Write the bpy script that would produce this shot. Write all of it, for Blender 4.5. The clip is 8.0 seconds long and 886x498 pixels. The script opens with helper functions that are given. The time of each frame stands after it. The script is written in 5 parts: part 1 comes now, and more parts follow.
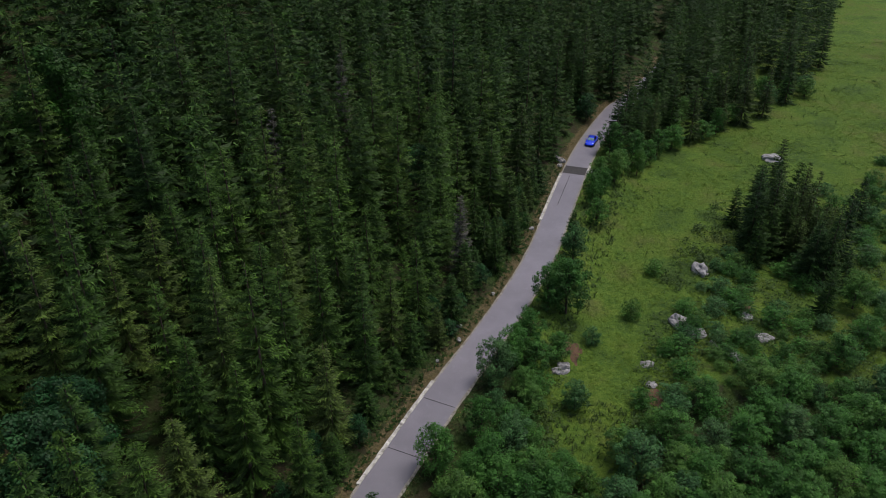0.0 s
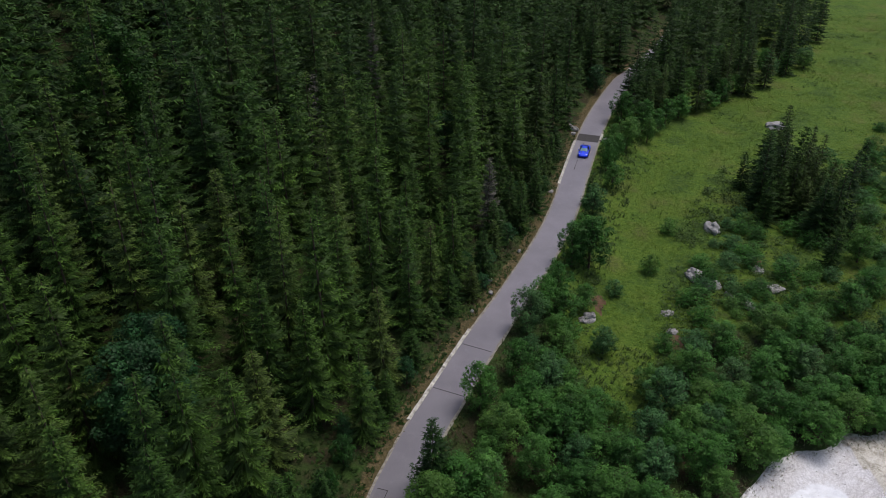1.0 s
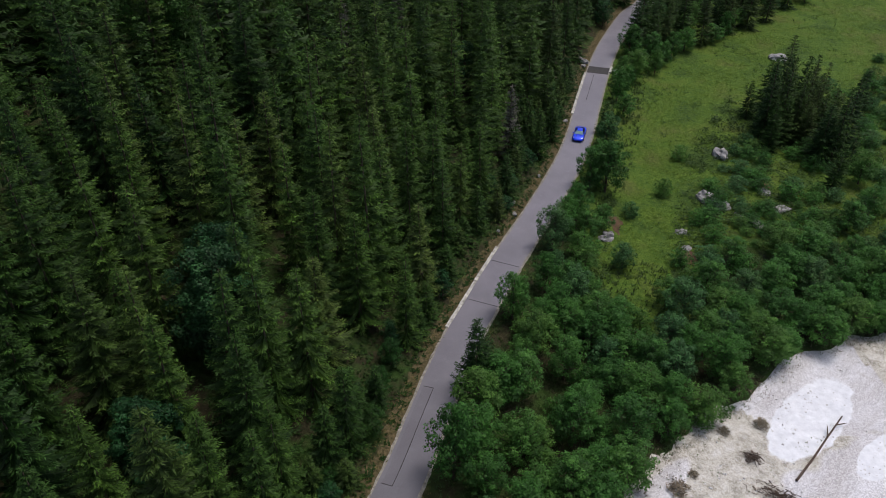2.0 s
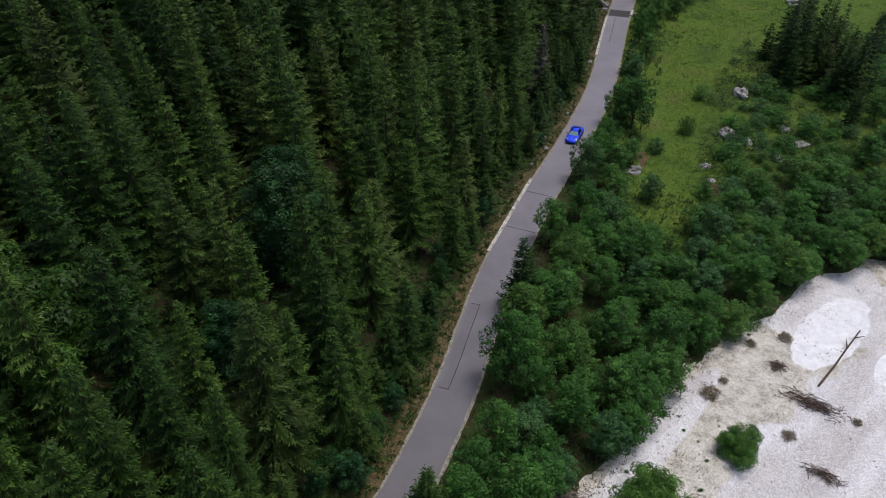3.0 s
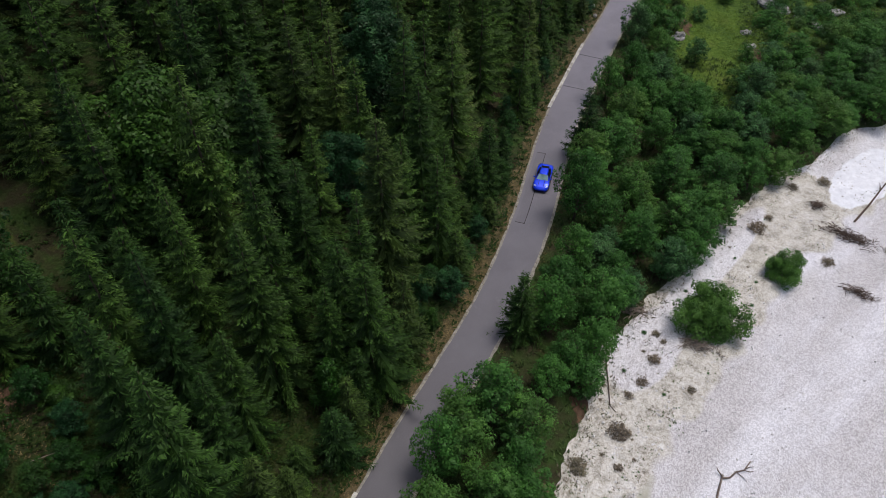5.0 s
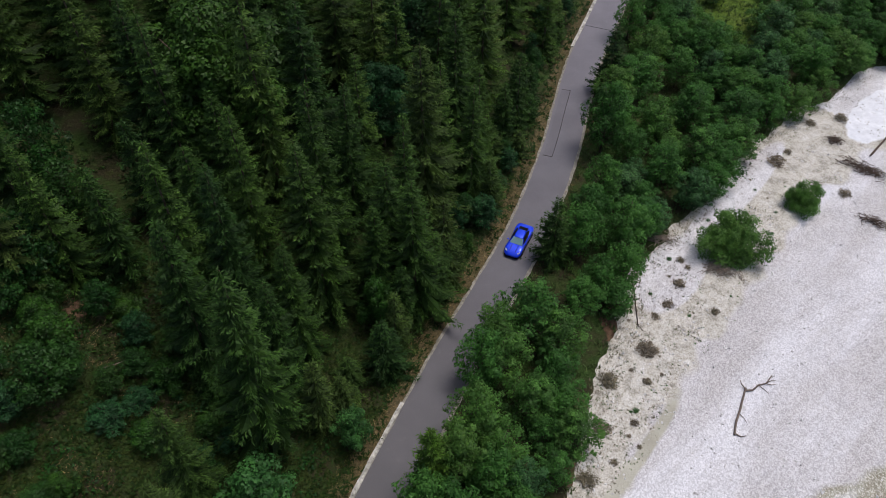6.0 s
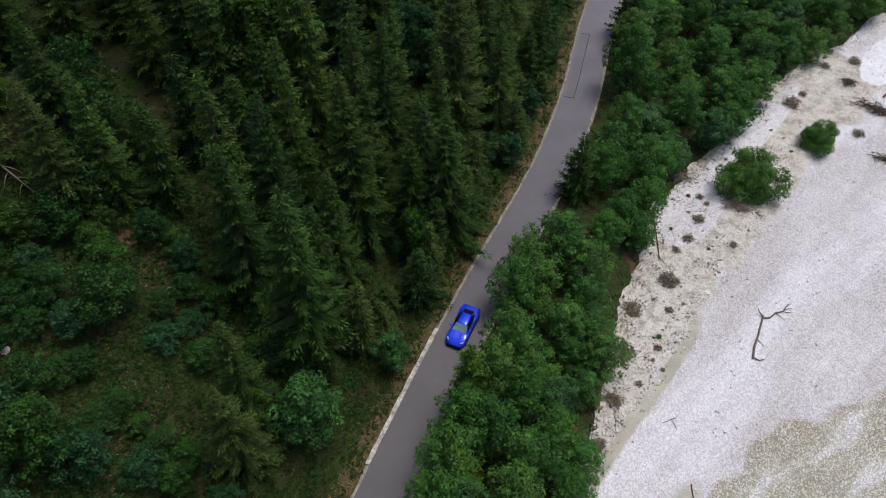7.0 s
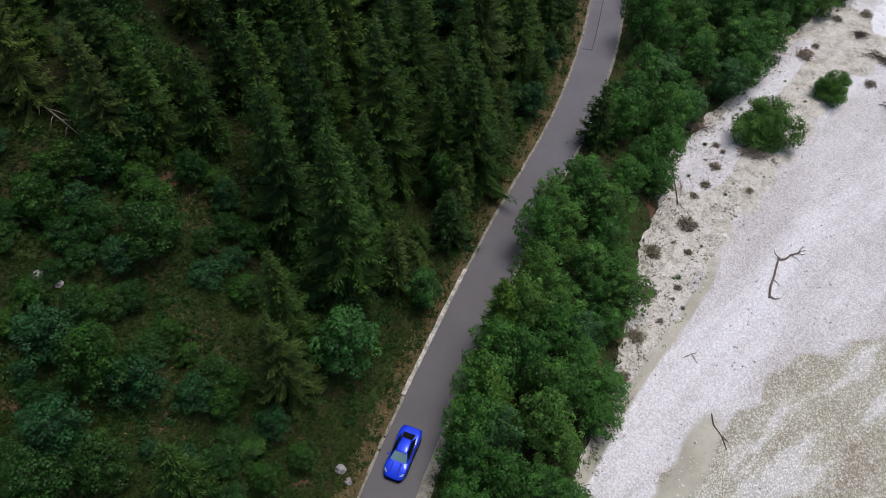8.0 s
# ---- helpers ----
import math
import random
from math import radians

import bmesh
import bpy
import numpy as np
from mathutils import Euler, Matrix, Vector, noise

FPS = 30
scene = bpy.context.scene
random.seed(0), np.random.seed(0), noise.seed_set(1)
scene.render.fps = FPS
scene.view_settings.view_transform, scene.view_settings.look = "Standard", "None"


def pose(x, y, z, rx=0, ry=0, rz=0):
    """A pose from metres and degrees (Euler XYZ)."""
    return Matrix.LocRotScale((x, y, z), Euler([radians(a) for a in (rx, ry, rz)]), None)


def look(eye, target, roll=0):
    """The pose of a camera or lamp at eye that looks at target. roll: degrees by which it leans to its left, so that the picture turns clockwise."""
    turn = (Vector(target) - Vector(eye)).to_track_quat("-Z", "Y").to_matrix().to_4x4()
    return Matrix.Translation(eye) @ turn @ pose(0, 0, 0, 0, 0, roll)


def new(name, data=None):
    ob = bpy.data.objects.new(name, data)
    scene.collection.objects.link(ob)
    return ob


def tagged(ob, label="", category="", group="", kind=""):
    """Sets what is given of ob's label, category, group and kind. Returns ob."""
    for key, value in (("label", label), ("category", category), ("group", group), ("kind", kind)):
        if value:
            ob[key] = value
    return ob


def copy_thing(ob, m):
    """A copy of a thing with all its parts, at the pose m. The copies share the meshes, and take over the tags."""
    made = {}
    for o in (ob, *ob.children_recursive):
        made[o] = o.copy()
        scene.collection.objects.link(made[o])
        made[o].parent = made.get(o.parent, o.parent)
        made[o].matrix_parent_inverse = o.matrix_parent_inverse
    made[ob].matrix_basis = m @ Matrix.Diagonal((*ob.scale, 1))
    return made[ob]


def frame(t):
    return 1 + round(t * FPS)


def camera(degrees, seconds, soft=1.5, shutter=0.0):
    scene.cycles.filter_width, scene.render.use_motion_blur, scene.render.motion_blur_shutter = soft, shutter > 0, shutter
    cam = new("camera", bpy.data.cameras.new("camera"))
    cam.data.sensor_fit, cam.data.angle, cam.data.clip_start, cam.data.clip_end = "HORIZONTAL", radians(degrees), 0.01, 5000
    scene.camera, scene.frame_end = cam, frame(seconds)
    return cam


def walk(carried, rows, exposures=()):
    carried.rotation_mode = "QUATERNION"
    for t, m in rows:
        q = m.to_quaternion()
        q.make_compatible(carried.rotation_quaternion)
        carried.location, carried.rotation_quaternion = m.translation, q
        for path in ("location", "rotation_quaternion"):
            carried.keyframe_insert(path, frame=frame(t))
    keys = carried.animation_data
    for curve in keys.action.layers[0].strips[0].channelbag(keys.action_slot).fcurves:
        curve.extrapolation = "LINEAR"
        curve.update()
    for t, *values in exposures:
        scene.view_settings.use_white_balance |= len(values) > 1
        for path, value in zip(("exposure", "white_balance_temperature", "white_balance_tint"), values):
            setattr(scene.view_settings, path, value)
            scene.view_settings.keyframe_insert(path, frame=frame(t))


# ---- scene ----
cam = camera(59.8, 8.0, 0.6)
METRES, EYE, TILT, LEAN, TURN = 53.0, 56.6, -30.4, 0.0, 0.0
ROWS = [
    (0.0, 0.0, 0.0, 0.0, 0.0, 0.0, -0.0),
    (0.5, -0.05, -0.049, -0.0293, -0.28, -0.24, 0.2),
    (1.0, -0.1032, -0.1035, -0.062, -0.79, -1.19, 0.54),
    (1.5, -0.1526, -0.1521, -0.0913, -1.42, -3.16, 0.9),
    (3.0, -0.3065, -0.2992, -0.176, -1.95, -8.12, 1.15),
    (3.5, -0.3523, -0.3425, -0.2011, -2.05, -9.73, 1.22),
    (4.0, -0.3986, -0.3859, -0.2263, -2.16, -11.67, 1.27),
    (4.5, -0.4379, -0.4233, -0.2489, -2.23, -13.38, 1.34),
    (6.0, -0.5481, -0.5271, -0.3111, -2.52, -17.83, 1.48),
    (6.5, -0.5784, -0.5566, -0.3288, -2.65, -19.2, 1.54),
    (7.0, -0.6093, -0.587, -0.3459, -2.78, -20.42, 1.61),
    (7.5, -0.6371, -0.6144, -0.3618, -2.89, -21.35, 1.67),
    (8.0, -0.6659, -0.6428, -0.3784, -3.07, -22.35, 1.76),
]
walk(cam, [(t, pose(0, 0, EYE, TILT, LEAN, TURN) @ pose(METRES * x, METRES * y, METRES * z, 90 + pitch, roll, yaw)) for t, x, y, z, yaw, pitch, roll in ROWS],
     exposures=[(0.0, 0.0), (8.0, 0.0)])

# ---- light: a grey evening sky ----
world = bpy.data.worlds.new("sky")
scene.world = world
world.use_nodes = True
sky = world.node_tree.nodes.new("ShaderNodeTexSky")
sky.sky_type, sky.sun_disc = "NISHITA", False
sky.sun_elevation, sky.sun_rotation = radians(72), radians(70)
sky.air_density, sky.dust_density, sky.ozone_density = 1.0, 4.0, 1.0
world.node_tree.links.new(sky.outputs[0], world.node_tree.nodes["Background"].inputs[0])
world.node_tree.nodes["Background"].inputs[1].default_value = 0.121
sun = new("sun", bpy.data.lights.new("sun", "SUN"))
sun.data.energy, sun.data.angle, sun.data.color = 1.95, radians(25), (1.0, 0.96, 0.92)
sun.matrix_basis = look((0.94 * 40, 0.34 * 40, 123), (0, 0, 0))


# ---- materials ----
def nodes_of(name, rough=0.9, metal=0.0):
    m = bpy.data.materials.new(name)
    m.use_nodes = True
    t = m.node_tree
    b = t.nodes["Principled BSDF"]
    b.inputs["Roughness"].default_value, b.inputs["Metallic"].default_value = rough, metal
    b.inputs["Specular IOR Level"].default_value = 0.25
    return m, t, b


def node(t, kind, links=(), **values):
    n = t.nodes.new(kind)
    for key, v in values.items():
        if key in n.inputs:
            n.inputs[key].default_value = v
    for src, dst in links:
        t.links.new(src, n.inputs[dst])
    return n


def grain(t, scale, detail=4.0, rough=0.6):
    """Noise at real-world size."""
    place = node(t, "ShaderNodeNewGeometry").outputs["Position"]
    return node(t, "ShaderNodeTexNoise", [(place, "Vector")], Scale=scale, Detail=detail, Roughness=rough).outputs["Fac"]


def streaks(t, scale, turn, stretch):
    """Noise drawn out along the river's flow."""
    place = node(t, "ShaderNodeNewGeometry").outputs["Position"]
    lay = node(t, "ShaderNodeMapping", [(place, "Vector")])
    lay.vector_type = "TEXTURE"
    lay.inputs["Rotation"].default_value, lay.inputs["Scale"].default_value = (0, 0, turn), (stretch, 1, 1)
    return node(t, "ShaderNodeTexNoise", [(lay.outputs[0], "Vector")], Scale=scale, Detail=6.0, Roughness=0.62).outputs["Fac"]


def ramp(t, fac, *stops):
    n = node(t, "ShaderNodeValToRGB", [(fac, "Fac")])
    while len(n.color_ramp.elements) < len(stops):
        n.color_ramp.elements.new(0.5)
    for e, (p, c) in zip(n.color_ramp.elements, stops):
        e.position, e.color = p, (*c, 1) if len(c) == 3 else c
    return n.outputs["Color"]


def mixed(t, fac, a, b, blend="MIX"):
    n = t.nodes.new("ShaderNodeMix")
    n.data_type, n.blend_type = "RGBA", blend
    for v, i in ((fac, 0), (a, 6), (b, 7)):
        if isinstance(v, bpy.types.NodeSocket):
            t.links.new(v, n.inputs[i])
        else:
            n.inputs[i].default_value = v if i == 0 else (*v, 1)
    return n.outputs[2]


def bumped(t, b, fac, strength, distance):
    n = node(t, "ShaderNodeBump", [(fac, "Height")], Strength=strength, Distance=distance)
    t.links.new(n.outputs[0], b.inputs["Normal"])


def attribute(t, name):
    n = t.nodes.new("ShaderNodeAttribute")
    n.attribute_name = name
    return n.outputs["Fac"]


def two_tone(name, a, b, scale, rough=0.9, bump=0.3, fine=None, metal=0.0, depth=0.02):
    """A surface that varies at two scales."""
    m, t, s = nodes_of(name, rough, metal)
    big = ramp(t, grain(t, scale), (0.35, a), (0.65, b))
    small = grain(t, fine or scale * 9, 3.0)
    t.links.new(mixed(t, 0.35, big, ramp(t, small, (0.3, [c * 0.55 for c in a]), (0.7, [min(1, c * 1.35) for c in b]))), s.inputs["Base Color"])
    if bump:
        bumped(t, s, small, bump, depth)
    return m


def foliage(name, dark, light, third, through_light=0.25, gloss=0.5, span=1.0):
    """Needles or leaves: each tree has its tone, each spray its own."""
    m, t, s = nodes_of(name, gloss)
    s.inputs["Specular IOR Level"].default_value = 0.18
    tree = node(t, "ShaderNodeObjectInfo").outputs["Random"]
    tone = ramp(t, tree, (0.0, dark), (0.55, light), (1.0, third))
    spray = node(t, "ShaderNodeNewGeometry").outputs["Random Per Island"]
    tone = mixed(t, 0.28 * span, tone, ramp(t, spray, (0.0, [c * 0.55 for c in dark]), (1.0, [min(1, c * 1.5) for c in light])))
    tone = mixed(t, 0.3, tone, ramp(t, grain(t, 0.9, 2.0), (0.3, [c * 0.6 for c in dark]), (0.7, light)))
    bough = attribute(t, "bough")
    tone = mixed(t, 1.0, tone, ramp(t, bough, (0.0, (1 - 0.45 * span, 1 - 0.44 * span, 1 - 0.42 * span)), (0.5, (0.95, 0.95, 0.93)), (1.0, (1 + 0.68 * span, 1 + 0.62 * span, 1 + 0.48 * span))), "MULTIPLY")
    t.links.new(tone, s.inputs["Base Color"])
    glow = node(t, "ShaderNodeBsdfTranslucent", [(tone, "Color")])
    both = node(t, "ShaderNodeMixShader", [(s.outputs[0], 1), (glow.outputs[0], 2)], Fac=through_light)
    t.links.new(both.outputs[0], t.nodes["Material Output"].inputs["Surface"])
    return m


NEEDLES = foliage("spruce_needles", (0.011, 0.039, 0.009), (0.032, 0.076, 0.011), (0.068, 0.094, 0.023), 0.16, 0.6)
# Lighter copy of the needles: brighter light by the road is painted into it.
SUNLIT_NEEDLES = foliage("sunlit_spruce_needles", (0.024, 0.064, 0.012), (0.054, 0.112, 0.017), (0.096, 0.128, 0.032), 0.18, 0.6)
LARCH_NEEDLES = foliage("light_needles", (0.052, 0.120, 0.016), (0.075, 0.150, 0.018), (0.090, 0.150, 0.022), 0.25, 0.6)
GREY_TWIGS = foliage("dead_spruce_twigs", (0.06, 0.06, 0.05), (0.09, 0.09, 0.08), (0.11, 0.105, 0.09), 0.05, 0.8)
LEAVES = foliage("leaves", (0.028, 0.092, 0.020), (0.062, 0.170, 0.034), (0.106, 0.192, 0.043), 0.38, 0.5)
BLUE_LEAVES = foliage("grey_green_leaves", (0.038, 0.108, 0.036), (0.058, 0.146, 0.050), (0.082, 0.156, 0.056), 0.36, 0.5)
BRIGHT_LEAVES = foliage("fresh_leaves", (0.038, 0.128, 0.025), (0.068, 0.184, 0.036), (0.108, 0.198, 0.042), 0.38, 0.5)
# Darkened slope leaves: vignette and shade are put into their colour.
SLOPE_LEAVES = foliage("darkened_slope_leaves", (0.010, 0.046, 0.008), (0.018, 0.064, 0.011), (0.030, 0.068, 0.012), 0.2, 0.5)
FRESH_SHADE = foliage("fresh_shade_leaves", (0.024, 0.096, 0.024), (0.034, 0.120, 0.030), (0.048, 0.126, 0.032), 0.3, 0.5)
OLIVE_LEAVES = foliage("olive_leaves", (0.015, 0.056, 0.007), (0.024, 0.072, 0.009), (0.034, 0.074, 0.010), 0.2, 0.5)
SHADE_BLUE = foliage("darkened_grey_leaves", (0.012, 0.052, 0.016), (0.018, 0.068, 0.022), (0.028, 0.074, 0.024), 0.2, 0.5)
STRAW = foliage("matted_straw", (0.10, 0.078, 0.040), (0.19, 0.145, 0.075), (0.15, 0.12, 0.06), 0.15, 0.8)
HERBS = foliage("low_herbs", (0.012, 0.036, 0.006), (0.022, 0.048, 0.008), (0.050, 0.054, 0.014), 0.2, 0.7, 0.8)
GRASS = foliage("grass_blades", (0.066, 0.128, 0.012), (0.096, 0.158, 0.016), (0.120, 0.160, 0.026), 0.25, 0.6, 0.4)
DULL_LEAVES = foliage("dull_scrub_leaves", (0.046, 0.088, 0.026), (0.066, 0.112, 0.034), (0.086, 0.112, 0.044), 0.3, 0.6, 0.8)
DRY_GRASS = foliage("dry_grass", (0.055, 0.058, 0.020), (0.115, 0.092, 0.040), (0.080, 0.090, 0.028), 0.2, 0.8)
BROWN_LEAVES = foliage("withered_twigs", (0.12, 0.10, 0.075), (0.20, 0.165, 0.13), (0.16, 0.15, 0.10), 0.2, 0.8)
BARK = two_tone("bark", (0.045, 0.032, 0.024), (0.10, 0.075, 0.058), 3.0)
DEAD_WOOD = two_tone("bleached_wood", (0.13, 0.10, 0.08), (0.26, 0.22, 0.19), 4.0)
WORN_WOOD = two_tone("worn_driftwood", (0.060, 0.045, 0.038), (0.21, 0.165, 0.14), 5.0)
WET_WOOD = two_tone("brown_driftwood", (0.045, 0.032, 0.026), (0.12, 0.085, 0.068), 4.0)
ROCK = two_tone("limestone", (0.13, 0.125, 0.13), (0.40, 0.385, 0.39), 1.6, bump=0.8, depth=0.08)
CONCRETE = two_tone("old_concrete", (0.12, 0.115, 0.10), (0.62, 0.60, 0.56), 1.5, bump=0.5, fine=5.0)
EARTH = two_tone("red_earth", (0.05, 0.030, 0.018), (0.125, 0.072, 0.045), 1.2, bump=0.6, depth=0.06)
CHIPPINGS = two_tone("verge_chippings", (0.10, 0.092, 0.074), (0.33, 0.31, 0.27), 2.2, bump=0.6)
DARK_JOINT = two_tone("bitumen_joint", (0.035, 0.034, 0.036), (0.06, 0.058, 0.06), 3.0, bump=0.1)


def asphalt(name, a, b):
    """Darker down the valley, paler further up."""
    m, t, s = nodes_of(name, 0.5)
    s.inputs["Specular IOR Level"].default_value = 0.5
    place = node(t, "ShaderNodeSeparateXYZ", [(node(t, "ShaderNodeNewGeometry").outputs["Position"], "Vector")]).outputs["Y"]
    up_valley = node(t, "ShaderNodeMapRange", [(place, "Value")])
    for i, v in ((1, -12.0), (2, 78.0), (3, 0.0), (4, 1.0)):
        up_valley.inputs[i].default_value = v
    paler = mixed(t, up_valley.outputs[0], (0.48, 0.47, 0.47), (1.28, 1.26, 1.28))
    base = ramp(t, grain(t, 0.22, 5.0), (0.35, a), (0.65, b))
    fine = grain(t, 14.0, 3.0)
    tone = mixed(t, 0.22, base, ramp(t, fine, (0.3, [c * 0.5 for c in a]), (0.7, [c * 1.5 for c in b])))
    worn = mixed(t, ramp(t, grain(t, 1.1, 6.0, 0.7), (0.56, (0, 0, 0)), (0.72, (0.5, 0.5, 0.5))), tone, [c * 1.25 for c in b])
    t.links.new(mixed(t, 1.0, worn, paler, "MULTIPLY"), s.inputs["Base Color"])
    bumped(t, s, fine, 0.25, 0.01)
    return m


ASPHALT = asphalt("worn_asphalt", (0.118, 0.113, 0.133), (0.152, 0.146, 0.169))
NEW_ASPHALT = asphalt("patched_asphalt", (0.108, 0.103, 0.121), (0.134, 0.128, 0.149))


def ground_material():
    m, t, s = nodes_of("ground_cover", 0.95)
    floor = mixed(t, ramp(t, grain(t, 0.35, 5.0), (0.42, (0, 0, 0)), (0.62, (1, 1, 1))), (0.030, 0.027, 0.012), (0.028, 0.058, 0.010))
    floor = mixed(t, ramp(t, grain(t, 0.8, 5.0), (0.62, (0, 0, 0)), (0.74, (1, 1, 1))), floor, (0.070, 0.044, 0.024))
    lush = ramp(t, grain(t, 0.12, 5.0), (0.36, (0.024, 0.062, 0.008)), (0.46, (0.060, 0.124, 0.010)), (0.54, (0.078, 0.132, 0.012)), (0.64, (0.096, 0.104, 0.026)))
    lush = mixed(t, 0.5, lush, ramp(t, grain(t, 1.7, 5.0, 0.75), (0.38, (0.018, 0.046, 0.007)), (0.62, (0.108, 0.156, 0.024))))
    edge = grain(t, 0.5, 5.0)
    mask = node(t, "ShaderNodeMath", [(attribute(t, "meadow"), 0), (edge, 1)])
    tone = mixed(t, ramp(t, mask.outputs[0], (0.62, (0, 0, 0)), (0.85, (1, 1, 1))), floor, lush)
    mask = node(t, "ShaderNodeMath", [(attribute(t, "dry"), 0), (edge, 1)])
    dry = ramp(t, grain(t, 2.6, 5.0, 0.7), (0.35, (0.045, 0.042, 0.018)), (0.65, (0.140, 0.105, 0.055)))
    tone = mixed(t, ramp(t, mask.outputs[0], (0.85, (0, 0, 0)), (1.1, (1, 1, 1))), tone, dry)
    t.links.new(tone, s.inputs["Base Color"])
    bumped(t, s, grain(t, 3.0, 6.0, 0.7), 0.9, 0.25)
    return m


def bed_material():
    m, t, s = nodes_of("river_gravel", 0.9)
    place = node(t, "ShaderNodeNewGeometry").outputs["Position"]
    cells = node(t, "ShaderNodeTexVoronoi", [(place, "Vector")], Scale=10.5).outputs["Color"]
    speck = node(t, "ShaderNodeRGBToBW", [(cells, "Color")]).outputs[0]
    patches = grain(t, 0.55, 6.0, 0.7)
    wide = grain(t, 0.13, 6.0, 0.65)
    stones = mixed(t, 0.40, ramp(t, streaks(t, 0.20, 0.70, 5.0), (0.36, (0.40, 0.375, 0.37)), (0.62, (0.68, 0.675, 0.72))), ramp(t, speck, (0.2, (0.24, 0.23, 0.26)), (0.8, (0.86, 0.85, 0.89))))
    cream = mixed(t, 0.36, ramp(t, grain(t, 0.9, 6.0, 0.8), (0.40, (0.22, 0.195, 0.150)), (0.50, (0.46, 0.425, 0.36)), (0.66, (0.63, 0.615, 0.60))), ramp(t, speck, (0.2, (0.26, 0.245, 0.23)), (0.8, (0.76, 0.75, 0.74))))
    edge = grain(t, 0.35, 6.0, 0.7)

    def zone(name, a, b, under, over):
        mask = node(t, "ShaderNodeMath", [(attribute(t, name), 0), (edge, 1)])
        return mixed(t, ramp(t, mask.outputs[0], (a - 1 + 0.5, (0, 0, 0)), (b - 1 + 0.5, (1, 1, 1))), under, over)

    half = node(t, "ShaderNodeMath", [(edge, 0)])
    half.operation = "MULTIPLY"
    half.inputs[1].default_value = 0.5
    edge = half.outputs[0]
    tone = zone("terrace", 1.10, 1.35, stones, cream)
    fine = ramp(t, grain(t, 1.5, 5.0), (0.3, (0.62, 0.63, 0.68)), (0.7, (0.78, 0.79, 0.84)))
    tone = zone("pale", 1.15, 1.22, tone, fine)
    mud = ramp(t, grain(t, 0.3, 5.0), (0.35, (0.33, 0.315, 0.26)), (0.65, (0.45, 0.435, 0.375)))
    olive = ramp(t, streaks(t, 0.30, 0.62, 4.0), (0.34, (0.21, 0.165, 0.12)), (0.44, (0.31, 0.285, 0.22)), (0.54, (0.38, 0.375, 0.31)), (0.60, (0.64, 0.635, 0.66)))
    olive = mixed(t, 0.5, olive, ramp(t, speck, (0.2, (0.13, 0.118, 0.09)), (0.62, (0.42, 0.40, 0.35)), (0.8, (0.80, 0.79, 0.76))))
    tone = zone("wet", 1.05, 1.36, tone, olive)
    tone = zone("silt", 1.08, 1.42, tone, mud)
    dirt = ramp(t, patches, (0.60, (0, 0, 0)), (0.78, (0.45, 0.45, 0.45)))
    tone = mixed(t, dirt, tone, (0.30, 0.27, 0.24))
    t.links.new(tone, s.inputs["Base Color"])
    both = node(t, "ShaderNodeMath", [(speck, 0), (grain(t, 1.2, 5.0), 1)])
    bumped(t, s, both.outputs[0], 0.6, 0.10)
    return m


GROUND, BED_GRAVEL = ground_material(), bed_material()
PEBBLE = two_tone("pale_cobbles", (0.30, 0.29, 0.30), (0.72, 0.71, 0.72), 2.3, bump=0.2)
PAINT, tree_, shader_ = nodes_of("blue_paint", 0.28, 0.25)
shader_.inputs["Base Color"].default_value, shader_.inputs["Coat Weight"].default_value = (0.008, 0.050, 0.80, 1), 0.8
# Pale teal base: the reflected sky is put into the glass colour.
GLASS, tree_, shader_ = nodes_of("sky_toned_glass", 0.05)
shader_.inputs["Base Color"].default_value, shader_.inputs["Specular IOR Level"].default_value = (0.24, 0.42, 0.45, 1), 0.9
BLACK, tree_, shader_ = nodes_of("black_trim", 0.4)
shader_.inputs["Base Color"].default_value = (0.012, 0.012, 0.014, 1)
RUBBER, tree_, shader_ = nodes_of("rubber", 0.85)
shader_.inputs["Base Color"].default_value = (0.02, 0.02, 0.02, 1)
ALLOY, tree_, shader_ = nodes_of("alloy", 0.3, 0.9)
shader_.inputs["Base Color"].default_value = (0.35, 0.35, 0.37, 1)
LENS, tree_, shader_ = nodes_of("lamp_lens", 0.15)
shader_.inputs["Base Color"].default_value = (0.55, 0.62, 0.75, 1)
RED_LENS, tree_, shader_ = nodes_of("red_lens", 0.2)
shader_.inputs["Base Color"].default_value = (0.35, 0.01, 0.01, 1)

# ---- the lie of the land ----
ROAD = [(-52, -62), (-47, -48), (-43.6, -35), (-40.8, -26), (-37.6, -18.2), (-35.7, -14), (-31, -4.3), (-26.4, 4.7), (-22.0, 12.5), (-17.4, 21.0), (-13.1, 31.2), (-10, 40.5),
        (-7.2, 48.6), (-3.6, 56.7), (0.4, 65.3), (5.1, 74.6), (10.9, 87), (14.9, 97.5), (19.4, 111.9), (24.1, 126.3), (28.6, 138), (36, 154), (41, 161.5), (50, 177), (61, 198), (76, 220), (92, 241), (122, 274), (290, 420), (700, 800)]
BANK = [(-90, -200), (-36, -60), (-29, -36), (-25.5, -24), (-23, -18), (-20, -13), (-17.1, -6.8), (-14.4, 1.5), (-11.2, 6.5), (-8.6, 13.5), (-4.2, 18.9), (0.7, 23.3), (7.7, 30.9),
        (15, 37.8), (22.5, 43), (29, 48), (37, 50.5), (48, 50), (75, 46), (140, 60), (700, 120)]
BED = [(-90, -190), (-32, -36), (-24, -20), (-22, -17), (-16.7, -10), (-8.3, -0.6), (-3.9, 5.2), (2, 11.5), (8, 18), (15, 25), (24, 32), (33, 37), (45, 41), (90, 42), (700, 90)]
